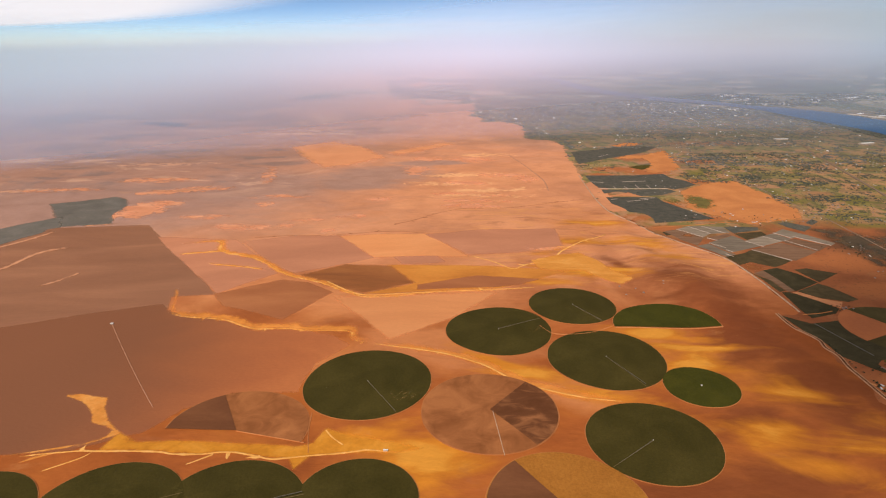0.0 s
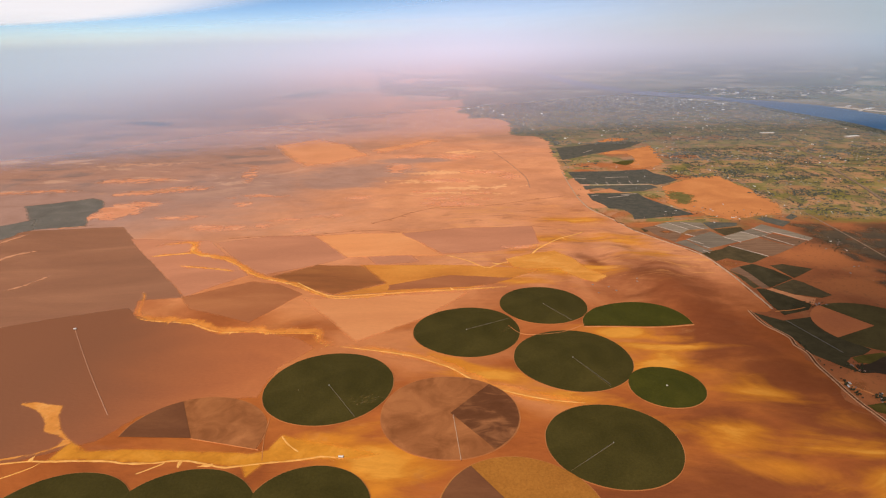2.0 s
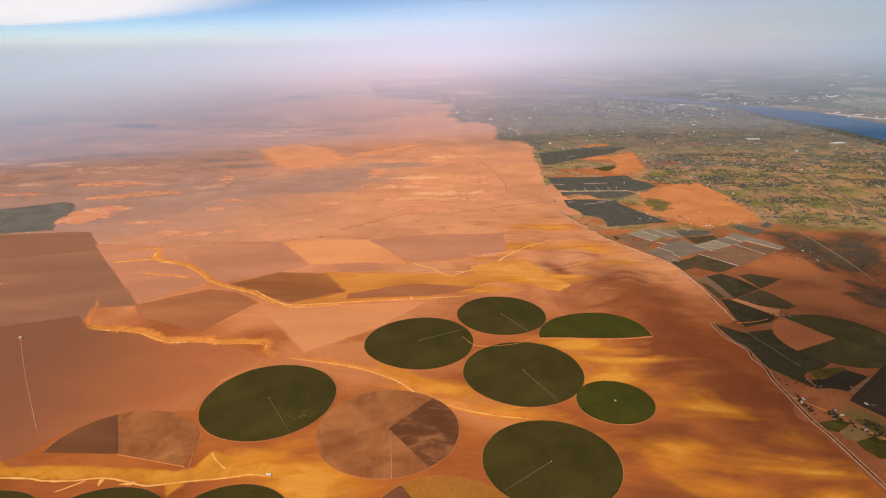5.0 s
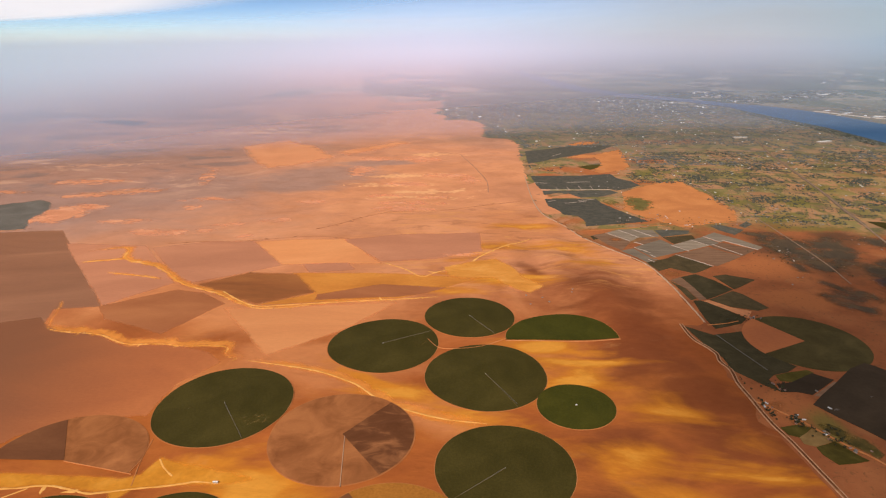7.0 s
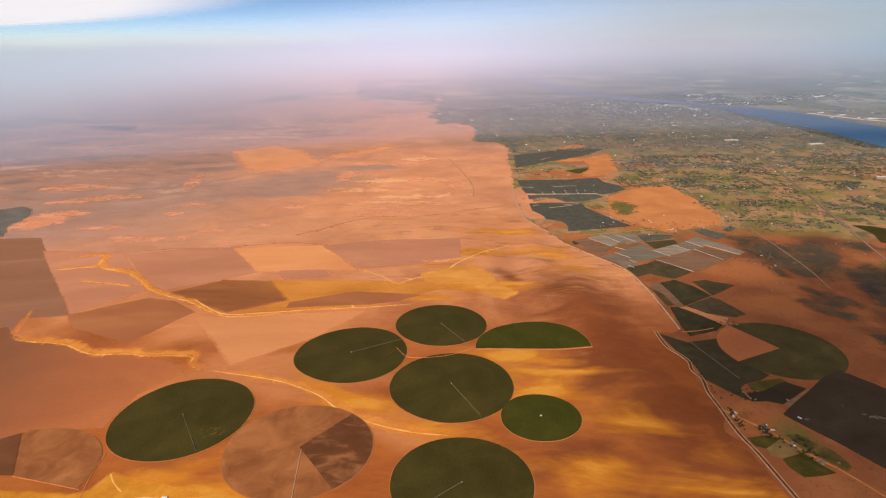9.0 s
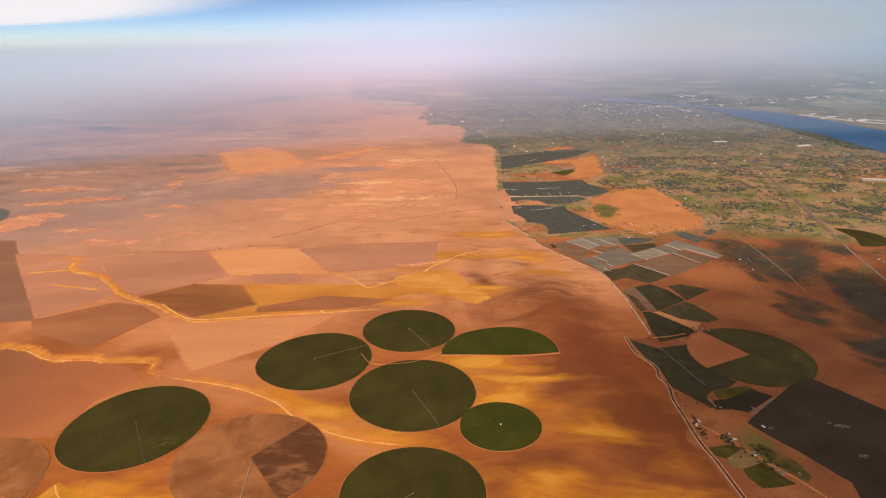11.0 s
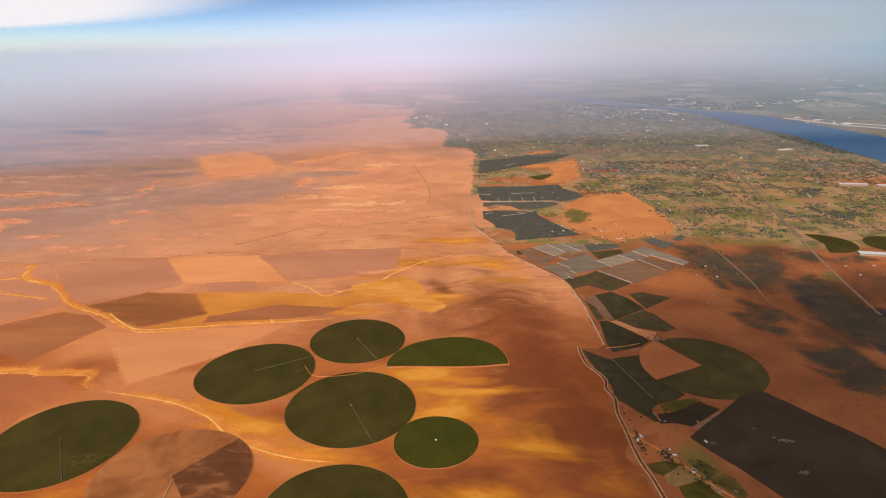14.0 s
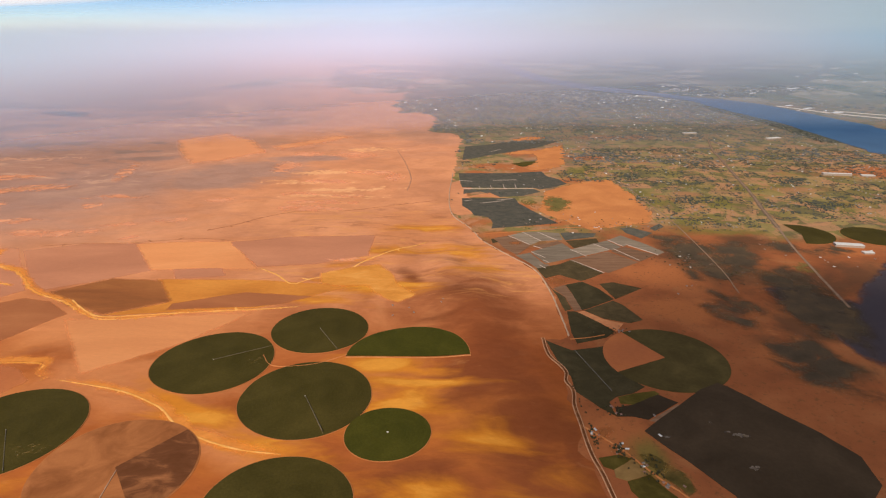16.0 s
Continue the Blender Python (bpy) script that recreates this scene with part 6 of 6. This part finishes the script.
def roofs(name, places, sizes, label, material=M_ROOFS):
    """The town's houses, past counting: walls and gabled roofs in one mesh."""
    g = np.random.default_rng(8)
    base = np.array([(-1, -.6, 0), (1, -.6, 0), (1, .6, 0), (-1, .6, 0), (-1, -.6, .5), (1, -.6, .5), (1, .6, .5), (-1, .6, .5), (-1, 0, .8), (1, 0, .8)])
    fs = [(0, 1, 5, 4), (2, 3, 7, 6), (1, 2, 6, 9, 5), (3, 0, 4, 8, 7), (4, 5, 9, 8), (6, 7, 8, 9)]
    n = len(places)
    a = np.round(g.uniform(0, 4, n)) * 1.5708 + g.normal(0, 0.12, n)
    c, s = np.cos(a)[:, None], np.sin(a)[:, None]
    x, y = base[None, :, 0] * sizes[:, None], base[None, :, 1] * sizes[:, None]
    z = base[None, :, 2] * np.minimum(sizes, 1.3)[:, None] + 0.15
    v = np.stack([places[:, :1] + x * c - y * s, places[:, 1:] + x * s + y * c, z + 0 * x], -1).reshape(-1, 3)
    f = [tuple(i + 10 * k for i in face) for k in range(n) for face in fs]
    me = bpy.data.meshes.new(name)
    me.from_pydata(v.tolist(), [], f)
    me.materials.append(material)
    return tagged(new(name, me), label, "houses", kind="stuff")


h1 = scatter(1300, 335, 540, 13, 1.0, 0.03, 0.0)
roofs("village_houses", h1, 0.2 + 0.4 * g6.random(len(h1)) ** 2, "scattered pale village houses among trees")
h2 = scatter(2100, 500, 950, 14, 0.9, 0.02, 0.0)
roofs("town_houses", h2, 0.25 + 0.75 * g6.random(len(h2)) ** 3, "pale houses of the far town")
h3 = scatter(900, 820, 1500, 15, 0.8, 0.012, 0.0)
roofs("far_town_houses", h3, 0.6 + 1.9 * g6.random(len(h3)) ** 3, "pale blocks of the town by the river")
h4 = np.stack([g6.uniform(600, 900, 700), g6.uniform(640, 1300, 700)], -1)
h4 = np.array([p for p in h4 if noise.noise((p[0] * 0.01, p[1] * 0.01, 6)) > 0.12])
roofs("far_shore_houses", h4, 0.8 + 2.2 * g6.random(len(h4)) ** 3, "pale buildings beyond the river")
h5 = strewn([(314, 917, 26, 16), (364, 960, 24, 22), (400, 990, 14, 14), (432, 932, 16, 16)], 45, 23)
roofs("riverside_town_houses", h5, 0.5 + 1.5 * g6.random(len(h5)) ** 2, "bright roofs of the riverside town", M_TOWNROOFS)
h6 = strewn([(521, 1187, 22, 26), (525, 1090, 16, 34), (535, 1010, 26, 14), (650, 1075, 40, 20), (725, 1120, 26, 16), (560, 1330, 30, 30)], 45, 24)
roofs("far_bank_town_houses", h6, 0.7 + 2.2 * g6.random(len(h6)) ** 2, "bright roofs of the town beyond the river", M_TOWNROOFS)

for x, y, w in ((884, 1382, 34), (1141, 1660, 40), (714, 1102, 30), (610, 1032, 22), (880, 1275, 26), (1070, 1466, 44), (938, 1243, 34), (568, 1210, 26), (525, 1181, 18), (600, 1605, 30), (588, 837, 26), (600, 795, 30), (578, 866, 22), (594, 809, 14), (562, 815, 10)):
    s = shed_kind(w * 0.6, w * 0.2, 1.2, M_BRIGHTROOF)
    s.name = "warehouse"
    tagged(s, "far white warehouse beyond the river", "warehouse", "far warehouses")
    s.matrix_world = pose(x, y, 0.15, 0, 0, 20 + 7 * (w % 5))

# riverside yards on the far bank
ribbon("riverside_yard", [(660, 720), (612, 770), (585, 815), (564, 870)], 7, M_PALE, 0.5, 0.7, 4, label="pale strip of yards along the far river bank", category="yard", step=8)
ribbon("riverside_yard", [(720, 730), (660, 768), (610, 815)], 5, M_PALE, 0.5, 0.7, 6, label="thin pale strip of yards behind the bank", category="yard", step=8)
ribbon("road", [(641, 1005), (910, 1375), (1205, 1784), (1701, 2537)], lambda q: 16 + 26 * q, M_CORRIDOR, 0.5, 0.1, 5, label="straight dark rail corridor beyond the river", category="road", kind="structure", step=20)


# ---- the upland swells some fifty metres above the valley ----
def swell(x, y):
    return 2.4 * smooth(108, 58, x) * smooth(420, 290, y) * smooth(-190, -100, x)


def raised(p):
    """Places on the plain, carried up on to the swell and drawn in with its slope."""
    dz = swell(p[:, 0], p[:, 1]) * smooth(20, 8, p[:, 2])
    mid = 44 + 0.2 * np.minimum(0, p[:, 0] + 20)
    k = 1 - dz / 102
    return np.stack([mid + (p[:, 0] - mid) * k, 0.3 * mid + (p[:, 1] - 0.3 * mid) * k, p[:, 2] + dz], -1), float(dz.max()) if len(dz) else 0.0


bpy.context.view_layer.update()
lifted = {}
for ob in list(scene.objects):
    if ob.type == "MESH" and ob.data.users == 1:
        m = np.array(ob.matrix_world)
        at = np.empty(len(ob.data.vertices) * 3)
        ob.data.vertices.foreach_get("co", at)
        there, most = raised(at.reshape(-1, 3) @ m[:3, :3].T + m[:3, 3])
        if most > 0.005:
            lifted[ob] = there
for ob in list(scene.objects):
    if ob.type == "EMPTY" and ob.parent is None and ob.location.length > 0.01:
        there, most = raised(np.array([ob.location]))
        if most > 0.005:
            ob.location = there[0]
bpy.context.view_layer.update()
for ob, there in lifted.items():
    m = np.array(ob.matrix_world.inverted())
    ob.data.vertices.foreach_set("co", (there @ m[:3, :3].T + m[:3, 3]).ravel())
    ob.data.update()
